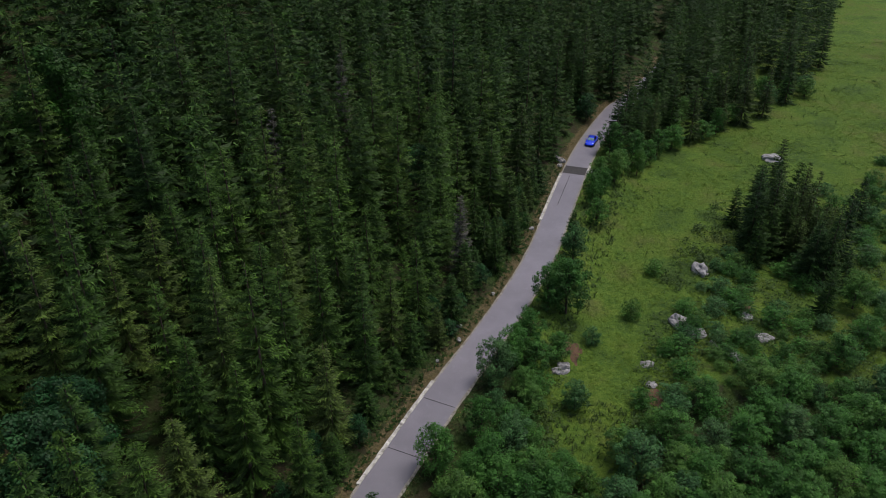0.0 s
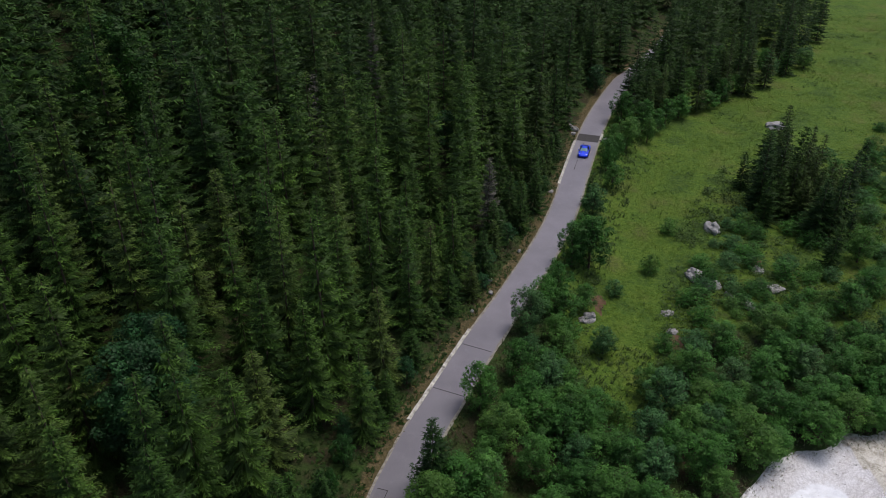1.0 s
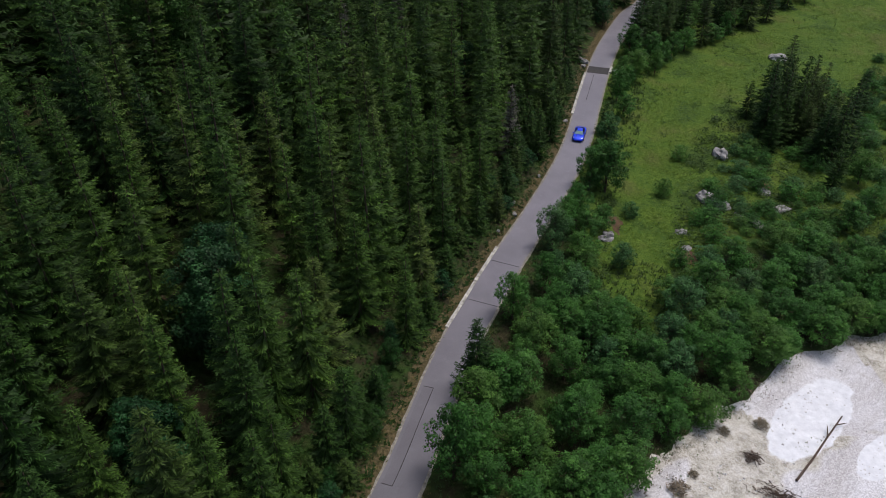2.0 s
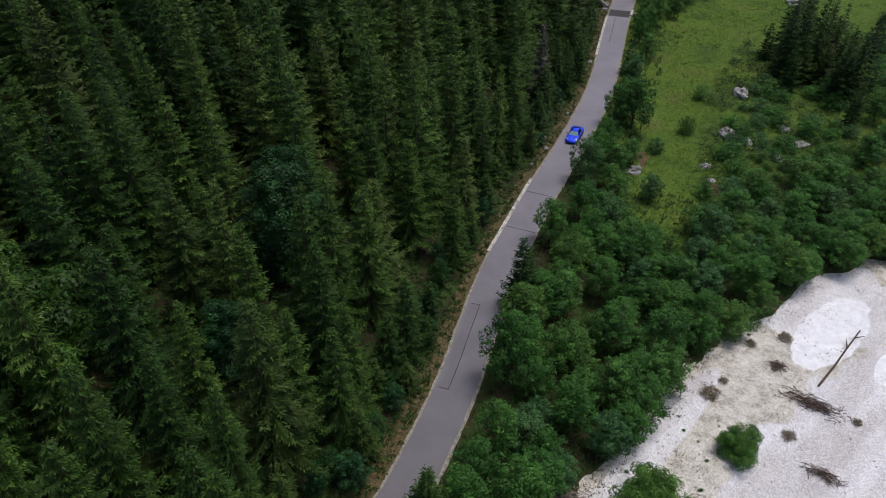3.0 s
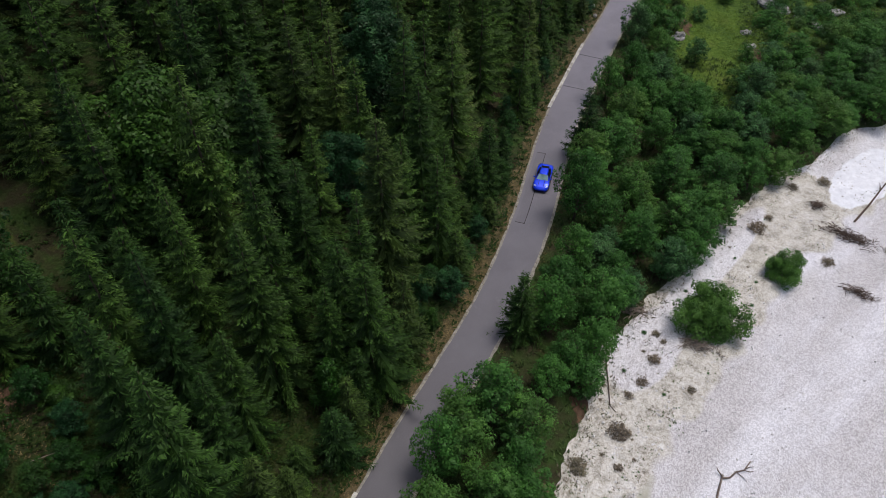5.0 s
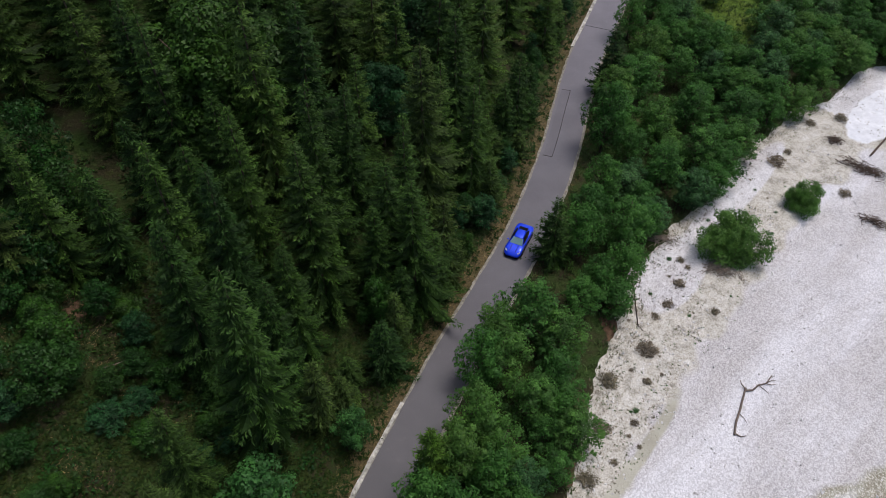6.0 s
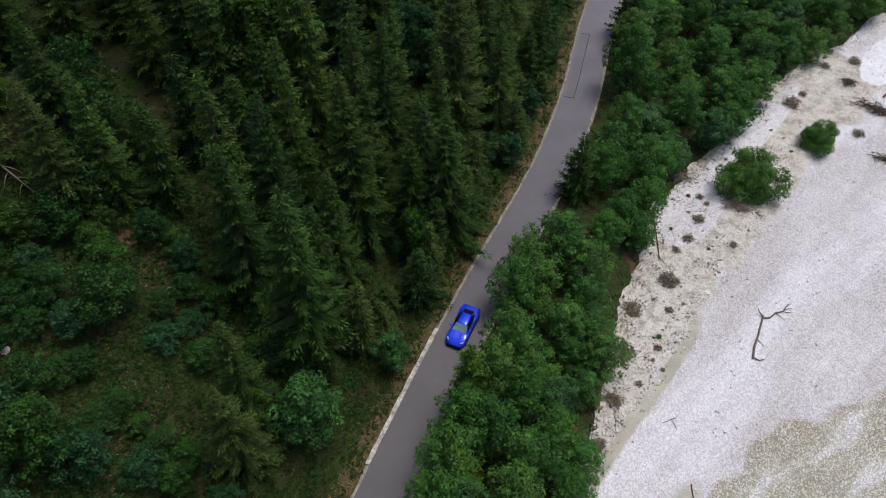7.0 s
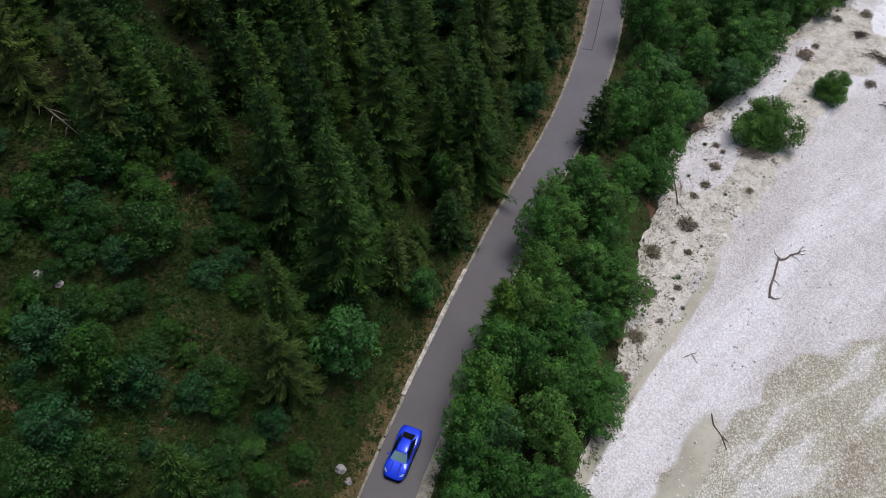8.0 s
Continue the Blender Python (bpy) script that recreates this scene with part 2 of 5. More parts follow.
SHORE = [(-90, -190), (-30, -36), (-20.5, -23), (-17.5, -19.7), (-12.4, -15.8), (-7.7, -12.6), (-2, -8.7), (6.4, -6.3), (30, 4), (90, 20), (700, 60)]


def dense(points, steps=6):
    """A smooth line through the points."""
    p = np.array([points[0], *points, points[-1]], float)
    u = np.linspace(0, 1, steps, endpoint=False)[:, None]
    rows = [0.5 * (2 * b + (c - a) * u + (2 * a - 5 * b + 4 * c - d) * u ** 2 + (3 * b - a - 3 * c + d) * u ** 3) for a, b, c, d in zip(p, p[1:], p[2:], p[3:])]
    return np.vstack([*rows, p[-1:]])


def aside(line, x, y):
    """How far each place lies to the left of the line (to its right: minus)."""
    x, y = np.atleast_1d(x).astype(float), np.atleast_1d(y).astype(float)
    best, side = np.full(x.shape, 1e9), np.zeros(x.shape)
    if x.size < 64:
        a, way = line[:-1], np.diff(line, axis=0)
        way = way[np.hypot(*way.T) > 1e-6] if (np.hypot(*way.T) < 1e-6).any() else way
        long = np.hypot(*way.T)
        px, py = x[:, None] - a[: len(way), 0], y[:, None] - a[: len(way), 1]
        u = np.clip((px * way[:, 0] + py * way[:, 1]) / long ** 2, 0, 1)
        far = np.hypot(px - u * way[:, 0], py - u * way[:, 1])
        off = (way[:, 0] * py - way[:, 1] * px) / long
        best = far.min(1)
        off = np.where(far < best[:, None] + 1e-6, off, 0)
        k = np.abs(off).argmax(1)
        return best * np.sign(off[np.arange(x.size), k])
    for (ax, ay), (bx, by) in zip(line, line[1:]):
        dx, dy = bx - ax, by - ay
        long = math.hypot(dx, dy)
        if long < 1e-6:
            continue
        u = np.clip(((x - ax) * dx + (y - ay) * dy) / long ** 2, 0, 1)
        far = np.hypot(x - ax - u * dx, y - ay - u * dy)
        off = (dx * (y - ay) - dy * (x - ax)) / long
        near = (far < best - 1e-6) | ((far < best + 1e-6) & (np.abs(off) > np.abs(side)))
        best, side = np.where(near, np.minimum(far, best), best), np.where(near, off, side)
    return best * np.sign(side)


ROAD_LINE, BANK_LINE, BED_LINE, SHORE_LINE = dense(ROAD), dense(BANK), dense(BED, 4), dense(SHORE, 4)


def ease(v):
    v = np.clip(v, 0, 1)
    return v * v * (3 - 2 * v)


def waves(x, y, size, seed=0.0):
    """A smooth unevenness between about -1 and 1."""
    a, b = x / size + seed, y / size - seed * 1.7
    return (np.sin(a * 1.9 + 1.3 * np.sin(b * 1.1 + seed)) + np.sin(b * 2.3 + 1.1 * np.sin(a * 1.7)) + np.sin((a + b) * 3.1 + seed)) / 3


def height(x, y):
    """The ground's height."""
    x, y = np.atleast_1d(x).astype(float), np.atleast_1d(y).astype(float)
    d, b = aside(ROAD_LINE, x, y), -aside(BANK_LINE, x, y)
    up, down = np.maximum(d - 2.5, 0), np.maximum(-d - 2.5, 0)
    hill = 0.28 * np.minimum(up, 3) + 0.47 * np.clip(up - 3, 0, 110) + 0.12 * np.maximum(up - 113, 0)
    low = -2.4 * ease(down / 9) + 0.03 * np.maximum(down - 90, 0)
    z = hill + low - 0.05
    z = z + waves(x, y, 6.0) * 0.35 * ease(up / 8) + waves(x, y, 2.1, 2.0) * 0.12 * (ease(up / 4) + ease(down / 6))
    return z - 1.2 * ease((b + 0.8 + waves(x, y, 3.0, 1.0) * 0.6) / 1.6)


# ---- helpers for meshes ----
def mesh_of(name, verts, faces, material, smooth=False):
    me = bpy.data.meshes.new(name)
    me.from_pydata([tuple(v) for v in verts], [], [tuple(f) for f in faces])
    me.materials.append(material)
    if smooth:
        me.polygons.foreach_set("use_smooth", [True] * len(me.polygons))
    return me


def leafy(name, verts, faces, tones, material):
    """A mesh of sprays, with the tone of the bough that each one grows on."""
    me = mesh_of(name, np.asarray(verts).tolist(), np.asarray(faces).tolist(), material)
    me.attributes.new("bough", "FLOAT", "POINT").data.foreach_set("value", np.asarray(tones, np.float32))
    return me


def child(name, me, parent, label="", m=None):
    """One mesh object under a thing or under a part."""
    ob = new(name, me)
    ob.parent = parent
    if m is not None:
        ob.matrix_basis = m
    return tagged(ob, label)


def part(name, bm, material, parent, label="", smooth=False):
    me = bpy.data.meshes.new(name)
    bm.to_mesh(me)
    bm.free()
    me.materials.append(material)
    if smooth:
        me.polygons.foreach_set("use_smooth", [True] * len(me.polygons))
    return child(name, me, parent, label)


def tube(path, radii, sides=6):
    """Vertices and faces of a tapering limb along the path."""
    verts, faces = [], []
    path = [Vector(p) for p in path]
    for i, (p, r) in enumerate(zip(path, radii)):
        way = (path[min(i + 1, len(path) - 1)] - path[max(i - 1, 0)]).normalized()
        a = way.cross(Vector((0.3, 0.9, 0.1))).normalized()
        b = way.cross(a)
        verts += [p + (a * math.cos(k * 2 * math.pi / sides) + b * math.sin(k * 2 * math.pi / sides)) * r for k in range(sides)]
        if i:
            o = (i - 1) * sides
            faces += [(o + k, o + (k + 1) % sides, o + sides + (k + 1) % sides, o + sides + k) for k in range(sides)]
    faces.append(tuple(range(len(verts) - sides, len(verts))))
    return verts, faces


def joined(pieces):
    verts, faces = [], []
    for v, f in pieces:
        o = len(verts)
        verts += list(v)
        faces += [tuple(i + o for i in q) for q in f]
    return verts, faces


def unit(v):
    return v / np.maximum(np.linalg.norm(v, axis=-1, keepdims=True), 1e-9)


# ---- ground ----
MEADOW_LINE = dense([(15, 60), (17.8, 67), (22, 83), (29, 100), (39, 117), (53, 134), (78, 160), (116, 204), (190, 290)], 4)
WOOD_EDGE = dense([(20, 100), (31, 122), (44, 137), (53, 143), (65, 153), (86, 173), (107, 211), (138, 266), (220, 380)], 4)


def meadow(x, y):
    """1 on the open grass, 0 off it."""
    wide = 4.0 + np.clip((y - 60) * 0.13, 0, 30)
    open_grass = 1 - ease((np.abs(aside(MEADOW_LINE, x, y)) - wide) / (3 + wide * 0.3))
    flat = 0.42 * ease((-aside(ROAD_LINE, x, y) - 7) / 6) * ease((np.asarray(y) - 62) / 14)
    flat = np.maximum(flat, 0.9 * ease((-aside(WOOD_EDGE, x, y) - 2) / 8) * ease((np.asarray(y) - 120) / 20))
    return np.maximum(open_grass, flat)


def grid_mesh(name, xs, ys, keep, z_of, fields, material):
    gx, gy = np.meshgrid(xs, ys)
    px, py = gx.ravel(), gy.ravel()
    good = keep(px, py)
    index = np.arange(px.size).reshape(gx.shape)
    quads = np.stack([index[:-1, :-1], index[:-1, 1:], index[1:, 1:], index[1:, :-1]], -1).reshape(-1, 4)
    quads = quads[good[quads].all(1)]
    used = np.unique(quads)
    back = np.zeros(px.size, int)
    back[used] = np.arange(used.size)
    px, py = px[used], py[used]
    me = mesh_of(name, np.stack([px, py, z_of(px, py)], -1).tolist(), back[quads].tolist(), material, True)
    for key, f in fields.items():
        me.attributes.new(key, "FLOAT", "POINT").data.foreach_set("value", np.asarray(f(px, py), np.float32))
    return me


def spaced(lo, near_lo, near_hi, hi, step):
    """Close lines in the valley, wide ones towards the horizon."""
    out = lambda a, b: a + (b - a) * np.linspace(0, 1, 16) ** 2.2
    return np.concatenate([out(near_lo, lo)[:0:-1], np.arange(near_lo, near_hi, step), out(near_hi, hi)])


def dry_strip(x, y):
    d = aside(ROAD_LINE, x, y)
    return np.where(d > 0, 0.85 * (1 - np.abs(d - 2.7) / 1.5), 0.35 * (1 - np.abs(-d - 2.5) / 1.0)).clip(0, 1)


everywhere = lambda x, y: np.ones(x.shape, bool)
ground = tagged(new("ground", grid_mesh("ground", spaced(-1500, -85, 95, 1500, 1.0), spaced(-1500, -42, 205, 1800, 1.0), everywhere, height,
                                        {"meadow": meadow, "dry": dry_strip}, GROUND)), "valley ground of forest floor, scrub and meadow grass", "ground", kind="structure")


def bed_height(x, y):
    """The gravel bed: a low terrace under the bank, then the flat bar, then the silty channel."""
    terrace, wet = aside(BED_LINE, x, y), -aside(SHORE_LINE, x, y)
    return -2.85 + 0.3 * ease((terrace + 0.6) / 1.6) - 0.22 * ease(wet / 3) + 0.07 * waves(x, y, 2.6, 3.0) + 0.035 * waves(x, y, 0.9, 1.0)


def lens_zone(x, y, spots):
    """1 inside long flat patches given as middle, half length, half width and heading."""
    out = np.zeros(np.shape(x))
    for cx, cy, a, b, turn in spots:
        u, v = (x - cx) * math.cos(turn) + (y - cy) * math.sin(turn), (y - cy) * math.cos(turn) - (x - cx) * math.sin(turn)
        out = np.maximum(out, np.clip(1.5 - np.hypot(u / a, v / b), 0, 1))
    return out


PALE_SPOTS = [(28.5, 40.0, 7.0, 2.8, 0.75), (33.5, 35.0, 4.0, 1.6, 0.6)]
GREY_SPOTS = [(6.0, 26.6, 10.0, 1.5, 0.80), (-3.6, 16.0, 5.0, 2.4, 0.9)]
bed_fields = {"terrace": lambda x, y: ease((aside(BED_LINE, x, y) + 1.2 + 1.1 * waves(x, y, 3.2, 5.0)) / 3.5) * (1 - 0.8 * ease(lens_zone(x, y, GREY_SPOTS) * 2)),
              "wet": lambda x, y: ease((-aside(SHORE_LINE, x, y) + 1.5 + 0.9 * waves(x, y, 3.0, 6.0)) / 3),
              "pale": lambda x, y: lens_zone(x, y, PALE_SPOTS),
              "silt": lambda x, y: np.maximum(np.clip(1.3 - np.abs(aside(BED_LINE, x, y) - 0.2) / 0.65, 0, 1) * ease((-4 - x) / 5), lens_zone(x, y, [(-13.4, -16.4, 4.2, 1.3, 0.95), (-16.6, -20.5, 4.0, 1.4, 0.9)]))}
riverbed = tagged(new("riverbed", grid_mesh("riverbed", np.arange(-60, 96, 0.6), np.arange(-60, 60, 0.6), lambda x, y: -aside(BANK_LINE, x, y) > -2.5, bed_height,
                                            bed_fields, BED_GRAVEL)), "dry pale gravel bed of a mountain river", "riverbed", kind="structure")


# ---- road ----
def along(s):
    """Place and heading on the road's middle line, s metres from its start."""
    steps = np.concatenate([[0], np.cumsum(np.hypot(*np.diff(ROAD_LINE, axis=0).T))])
    x, y = np.interp(s, steps, ROAD_LINE[:, 0]), np.interp(s, steps, ROAD_LINE[:, 1])
    x2, y2 = np.interp(s + 0.8, steps, ROAD_LINE[:, 0]), np.interp(s + 0.8, steps, ROAD_LINE[:, 1])
    x1, y1 = np.interp(s - 0.8, steps, ROAD_LINE[:, 0]), np.interp(s - 0.8, steps, ROAD_LINE[:, 1])
    way = math.atan2(y2 - y1, x2 - x1)
    return x, y, way


def ribbon(s0, s1, left, right, top, bottom, step=1.0, rag=0.0, seed=0):
    """A strip with depth that follows the road; left and right are metres to the left of its middle."""
    verts, faces, chance = [], [], random.Random(seed)
    count = max(2, int((s1 - s0) / step) + 1)
    for i in range(count):
        x, y, way = along(s0 + (s1 - s0) * i / (count - 1))
        nx, ny = -math.sin(way), math.cos(way)
        a, b = left + chance.uniform(-rag, rag), right + chance.uniform(-rag, rag)
        for d, z in ((a, bottom), (a, top), (b, top), (b, bottom)):
            verts.append((x + nx * d, y + ny * d, z))
    for i in range(count - 1):
        o = i * 4
        faces += [(o + k, o + 4 + k, o + 5 + k, o + 1 + k) for k in range(3)]
    faces += [(0, 1, 2, 3), (len(verts) - 1, len(verts) - 2, len(verts) - 3, len(verts) - 4)]
    return verts, faces


HALF = 1.95
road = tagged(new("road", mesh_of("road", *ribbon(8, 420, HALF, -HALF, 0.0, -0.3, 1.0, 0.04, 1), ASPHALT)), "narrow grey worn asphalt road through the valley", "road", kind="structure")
def strip(name, s0, s1, left, right, top, material, rag=0.0, seed=0, step=0.7):
    return child(name, mesh_of(name, *ribbon(s0, s1, left, right, top, -0.2, step, rag, seed), material), road)


strip("verge", 8, 260, HALF + 0.26, HALF - 0.3, -0.012, CHIPPINGS, 0.06, 2)
strip("verge", 8, 260, -HALF + 0.3, -HALF - 0.30, -0.012, CHIPPINGS, 0.08, 3)
strip("verge", 36, 51, -HALF, -HALF - 0.95, -0.016, CHIPPINGS, 0.12, 4)


# ---- trees ----
def spruce_crown(seed, h, wide, detail=1.0, thin=0.0):
    """Tiers of boughs: a mat of inner twigs, painted dark for the crown's inner shade, with fine needle sprays along
    each bough and hanging from it.
    """
    r = np.random.RandomState(seed)
    tri, tones = [], []
    z, heavy = h * (0.06 + 0.05 * r.rand()), r.rand() * 6.28
    up = np.array([0, 0, 1.0])
    grow = 1 / math.sqrt(max(detail, 0.12))
    while z < h * 0.985:
        u = z / h
        reach = wide * ((1 - u) ** 0.86 * (0.80 + 0.30 * r.rand()) * min(1, 0.8 + 2.0 * u)) + 0.16
        count = max(5, int(round((5.0 + 4.5 * (1 - u)) * (1 if detail > 0.4 else 0.72) + r.rand())))
        turn = r.rand() * 6.28
        fall = 0.45 * u ** 2 - 0.26 * (1 - u) - 0.08
        for k in range(count):
            if r.rand() < thin:
                continue
            a = turn + 6.283 * k / count + r.normal(0, 0.16)
            ln = reach * (0.62 + 0.46 * r.rand()) * (1 + 0.10 * math.cos(a - heavy))
            out, sid = np.array([math.cos(a), math.sin(a), 0]), np.array([-math.sin(a), math.cos(a), 0])
            rise = fall - 0.14 * r.rand()
            foot = np.array([0, 0, z + r.normal(0, 0.14)])
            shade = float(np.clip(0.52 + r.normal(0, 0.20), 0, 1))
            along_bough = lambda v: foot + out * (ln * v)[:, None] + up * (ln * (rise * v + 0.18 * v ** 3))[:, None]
            # the mat of inner twigs, which hangs at its sides; its dark tone stands for shade
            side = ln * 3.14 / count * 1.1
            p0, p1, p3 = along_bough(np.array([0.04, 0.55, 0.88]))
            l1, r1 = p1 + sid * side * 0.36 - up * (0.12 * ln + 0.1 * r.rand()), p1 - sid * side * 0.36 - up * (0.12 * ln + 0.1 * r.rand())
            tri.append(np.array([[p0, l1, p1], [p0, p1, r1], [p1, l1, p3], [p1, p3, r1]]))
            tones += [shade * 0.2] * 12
            n = max(4 if detail > 0.4 else 2, int(ln / 0.078 * detail))
            for way in (-1, 1):
                v = 0.18 + 0.84 * (np.arange(n) + r.rand(n)) / n
                spine = along_bough(v)
                half = (side * 0.72 * (1.12 - v)).clip(0.08, 0.9) + 0.05
                far = r.rand(n) ** 0.75
                tilt = sid * way * 0.80 + out * 0.50 - up * (0.10 + 0.20 * r.rand(n))[:, None] + r.normal(0, 0.10, (n, 3))
                base = spine + tilt * (half * 0.95 * far)[:, None] + up * (0.05 * r.rand(n))[:, None]
                hang = up * (r.rand(n) ** 2 * 0.7)[:, None]
                tip = base + (tilt + out * 0.35 - hang + r.normal(0, 0.30, (n, 3))) * ((0.13 + 0.15 * r.rand(n)) * grow)[:, None]
                w = ((0.040 + 0.042 * r.rand(n)) * grow)[:, None]
                across = unit(out + r.normal(0, 0.35, (n, 3)))
                tri.append(np.stack([base - across * w, base + across * w, tip], 1))
                # sprays get slightly lighter towards the bough's tip
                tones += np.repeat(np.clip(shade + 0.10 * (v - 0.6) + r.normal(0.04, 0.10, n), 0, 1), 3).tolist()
        z += (0.36 + 0.86 * (1 - u) ** 0.75) * (0.8 + 0.4 * r.rand()) / (0.55 + 0.45 * min(detail, 1)) * (h / 20) ** 0.4
    for k in range(6):
        a = k * 1.047
        tri.append(np.array([[(0, 0, h), (0.10 * math.cos(a), 0.10 * math.sin(a), h - 0.7), (0.10 * math.cos(a + 1), 0.10 * math.sin(a + 1), h - 0.7)]]))
    p = np.concatenate(tri).reshape(-1, 3)
    tones += [0.6] * (len(p) - len(tones))
    return p, np.arange(len(p)).reshape(-1, 3), np.array(tones)


def spruce(seed, h, wide, detail=1.0, thin=0.0, needles=NEEDLES):
    """A spruce as an Empty with trunk and crown, kept as a pattern to copy."""
    tree = new("spruce_tree")
    lean = np.random.RandomState(seed + 50).normal(0, 0.06, 2)
    path = [(lean[0] * u * u, lean[1] * u * u, h * u * 0.99) for u in (-0.03, 0.0, 0.05, 0.3, 0.6, 0.85, 1)]
    child("trunk", mesh_of("trunk", *tube(path, [h * w for w in (0.016, 0.014, 0.011, 0.008, 0.005, 0.003, 0.001)], 6), BARK, True), tree)
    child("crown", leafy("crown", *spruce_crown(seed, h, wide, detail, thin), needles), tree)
    return tree


def leaf_cloud(r, centres, radii, count, size, flat=0.75, narrow=0.62):
    """Leaf sprays on the shells of many uneven clumps."""
    pick = r.choice(len(centres), count, p=radii ** 2 / (radii ** 2).sum())
    way = unit(r.normal(0, 1, (count, 3)) + [0, 0, 0.45])
    shell = 0.62 + 0.50 * r.rand(count)
    c = centres[pick] + way * (radii[pick] * shell)[:, None] * [1, 1, flat]
    n = unit(way * 1.0 + r.normal(0, 0.45, (count, 3)) + [0, 0, 0.6])
    a = unit(np.cross(n, r.normal(0, 1, (count, 3))))
    b = np.cross(n, a)
    s = (size * (0.6 + 0.8 * r.rand(count) ** 1.5))[:, None]
    leaf = np.stack([c + a * s * 1.25, c - a * s * 0.75 + b * s * narrow * 1.2 - n * s * 0.2, c - a * s * 0.75 - b * s * narrow * 1.2], 1)
    clump = np.clip(0.5 + r.normal(0, 0.22, len(centres)), 0, 1)
    return leaf.reshape(-1, 3), np.arange(count * 3).reshape(-1, 3), np.repeat(np.clip(clump[pick] + r.normal(0, 0.12, count), 0, 1), 3)


def broadleaf(seed, h, wide, material, leaves, size, name="broadleaf_tree", bare=0.18):
    """A broadleaved tree: trunk, limbs, and a crown of clumps with gaps; unit pattern to copy."""
    r = np.random.RandomState(seed)
    tree = new(name)
    centres, radii = [], []
    for k in range(46):
        a, u = k * 2.39996 + r.normal(0, 0.3), bare + (0.93 - bare) * (k + r.rand()) / 46
        out = wide * math.sin(math.pi * min(0.97, (u - bare) / (1.02 - bare) * 0.82 + 0.16)) ** 0.8 * (0.42 + 0.52 * r.rand() ** 0.7)
        centres.append((math.cos(a) * out, math.sin(a) * out, h * u))
        radii.append(wide * (0.15 + 0.17 * r.rand()) * (1.1 - 0.3 * u))
    for k in range(4):
        centres.append((0.12 * wide * r.normal(), 0.12 * wide * r.normal(), h * (bare + 0.25 + 0.15 * k) - wide * 0.05 * k))
        radii.append(wide * (0.62 - 0.08 * k))
    centres.append((0.1 * wide * r.normal(), 0.1 * wide * r.normal(), h - wide * 0.27))
    radii.append(wide * 0.30)
    centres, radii = np.array(centres), np.array(radii)
    limbs = [tube([(0, 0, -0.3), (0, 0, h * 0.2), (0.04 * h, 0, h * 0.5), (0, 0.03 * h, h * 0.8)], [h * 0.022, h * 0.018, h * 0.011, h * 0.004], 6)]
    for c in centres[::5]:
        start = Vector((0, 0, max(0.12 * h, c[2] * 0.55)))
        limbs.append(tube([start, start.lerp(Vector(c), 0.5) + Vector((0, 0, 0.04 * h)), c], [h * 0.009, h * 0.006, h * 0.002], 4))
    child("trunk", mesh_of("trunk", *joined(limbs), BARK, True), tree)
    child("crown", leafy("crown", *leaf_cloud(r, centres, radii, leaves, size), material), tree)
    return tree


def scaled(x, y, z, turn, wide, tall, lean=0.0):
    return pose(x, y, z, lean, 0, turn) @ Matrix.Diagonal((wide, wide, tall, 1))


def ground_at(x, y):
    return float(height(x, y)[0])


def off_road(x, y, room):
    """The place moved away from the road until it has that much room."""
    for _ in range(40):
        d = float(aside(ROAD_LINE, x, y)[0])
        if abs(d) >= room:
            break
        e = 0.05
        gx = (float(aside(ROAD_LINE, x + e, y)[0]) - d) / e
        gy = (float(aside(ROAD_LINE, x, y + e)[0]) - d) / e
        k = math.copysign(min(0.3, room - abs(d) + 0.02), d)
        x, y = x + gx * k, y + gy * k
    return x, y


HILL_SPRUCES_A = [(-51.1, -20.3, 9), (-45.3, -11.9, 12), (-44.9, -8.3, 13), (-37, -1.3, 9), (-45.2, 1.6, 17), (-39.7, 1.8, 12), (-38.7, 4.6, 13), (-58.1, 5.2, 14), (-46.1, 6, 18), (-42.9, 6.2, 18), (-55.3, 6.9, 13), (-51.8, 8.2, 11), (-36.9, 9.3, 18), (-28.2, 10.2, 15), (-32.4, 10.3, 12), (-41.8, 10.8, 18), (-53.6, 10.9, 8), (-59.1, 11.2, 13), (-31.3, 13, 15), (-50.3, 13.5, 11), (-26.5, 14.6, 10), (-29.9, 15.5, 17), (-40.8, 17.3, 22)]
HILL_SPRUCES_B = [(-34.6, 17.9, 16), (-21.4, 23, 7), (-33.8, 23.2, 14), (-26.6, 24, 15), (-23.3, 25.1, 13), (-22.3, 27.9, 13), (-30.2, 29.7, 16), (-24.6, 30.3, 16), (-43.7, 31.9, 19), (-42, 33.9, 20), (-17.6, 34.3, 11), (-47.7, 34.6, 20), (-34.5, 36.3, 12), (-40.2, 36.6, 20), (-33.6, 39.8, 18), (-26.4, 41.4, 16), (-20.6, 43.7, 13), (-12.5, 48.9, 12), (-28.3, 49.1, 18), (-31.8, 49.6, 20), (-17.3, 49.7, 14), (-21, 49.8, 15), (-23.7, 52.6, 17), (-19.7, 53.8, 20)]
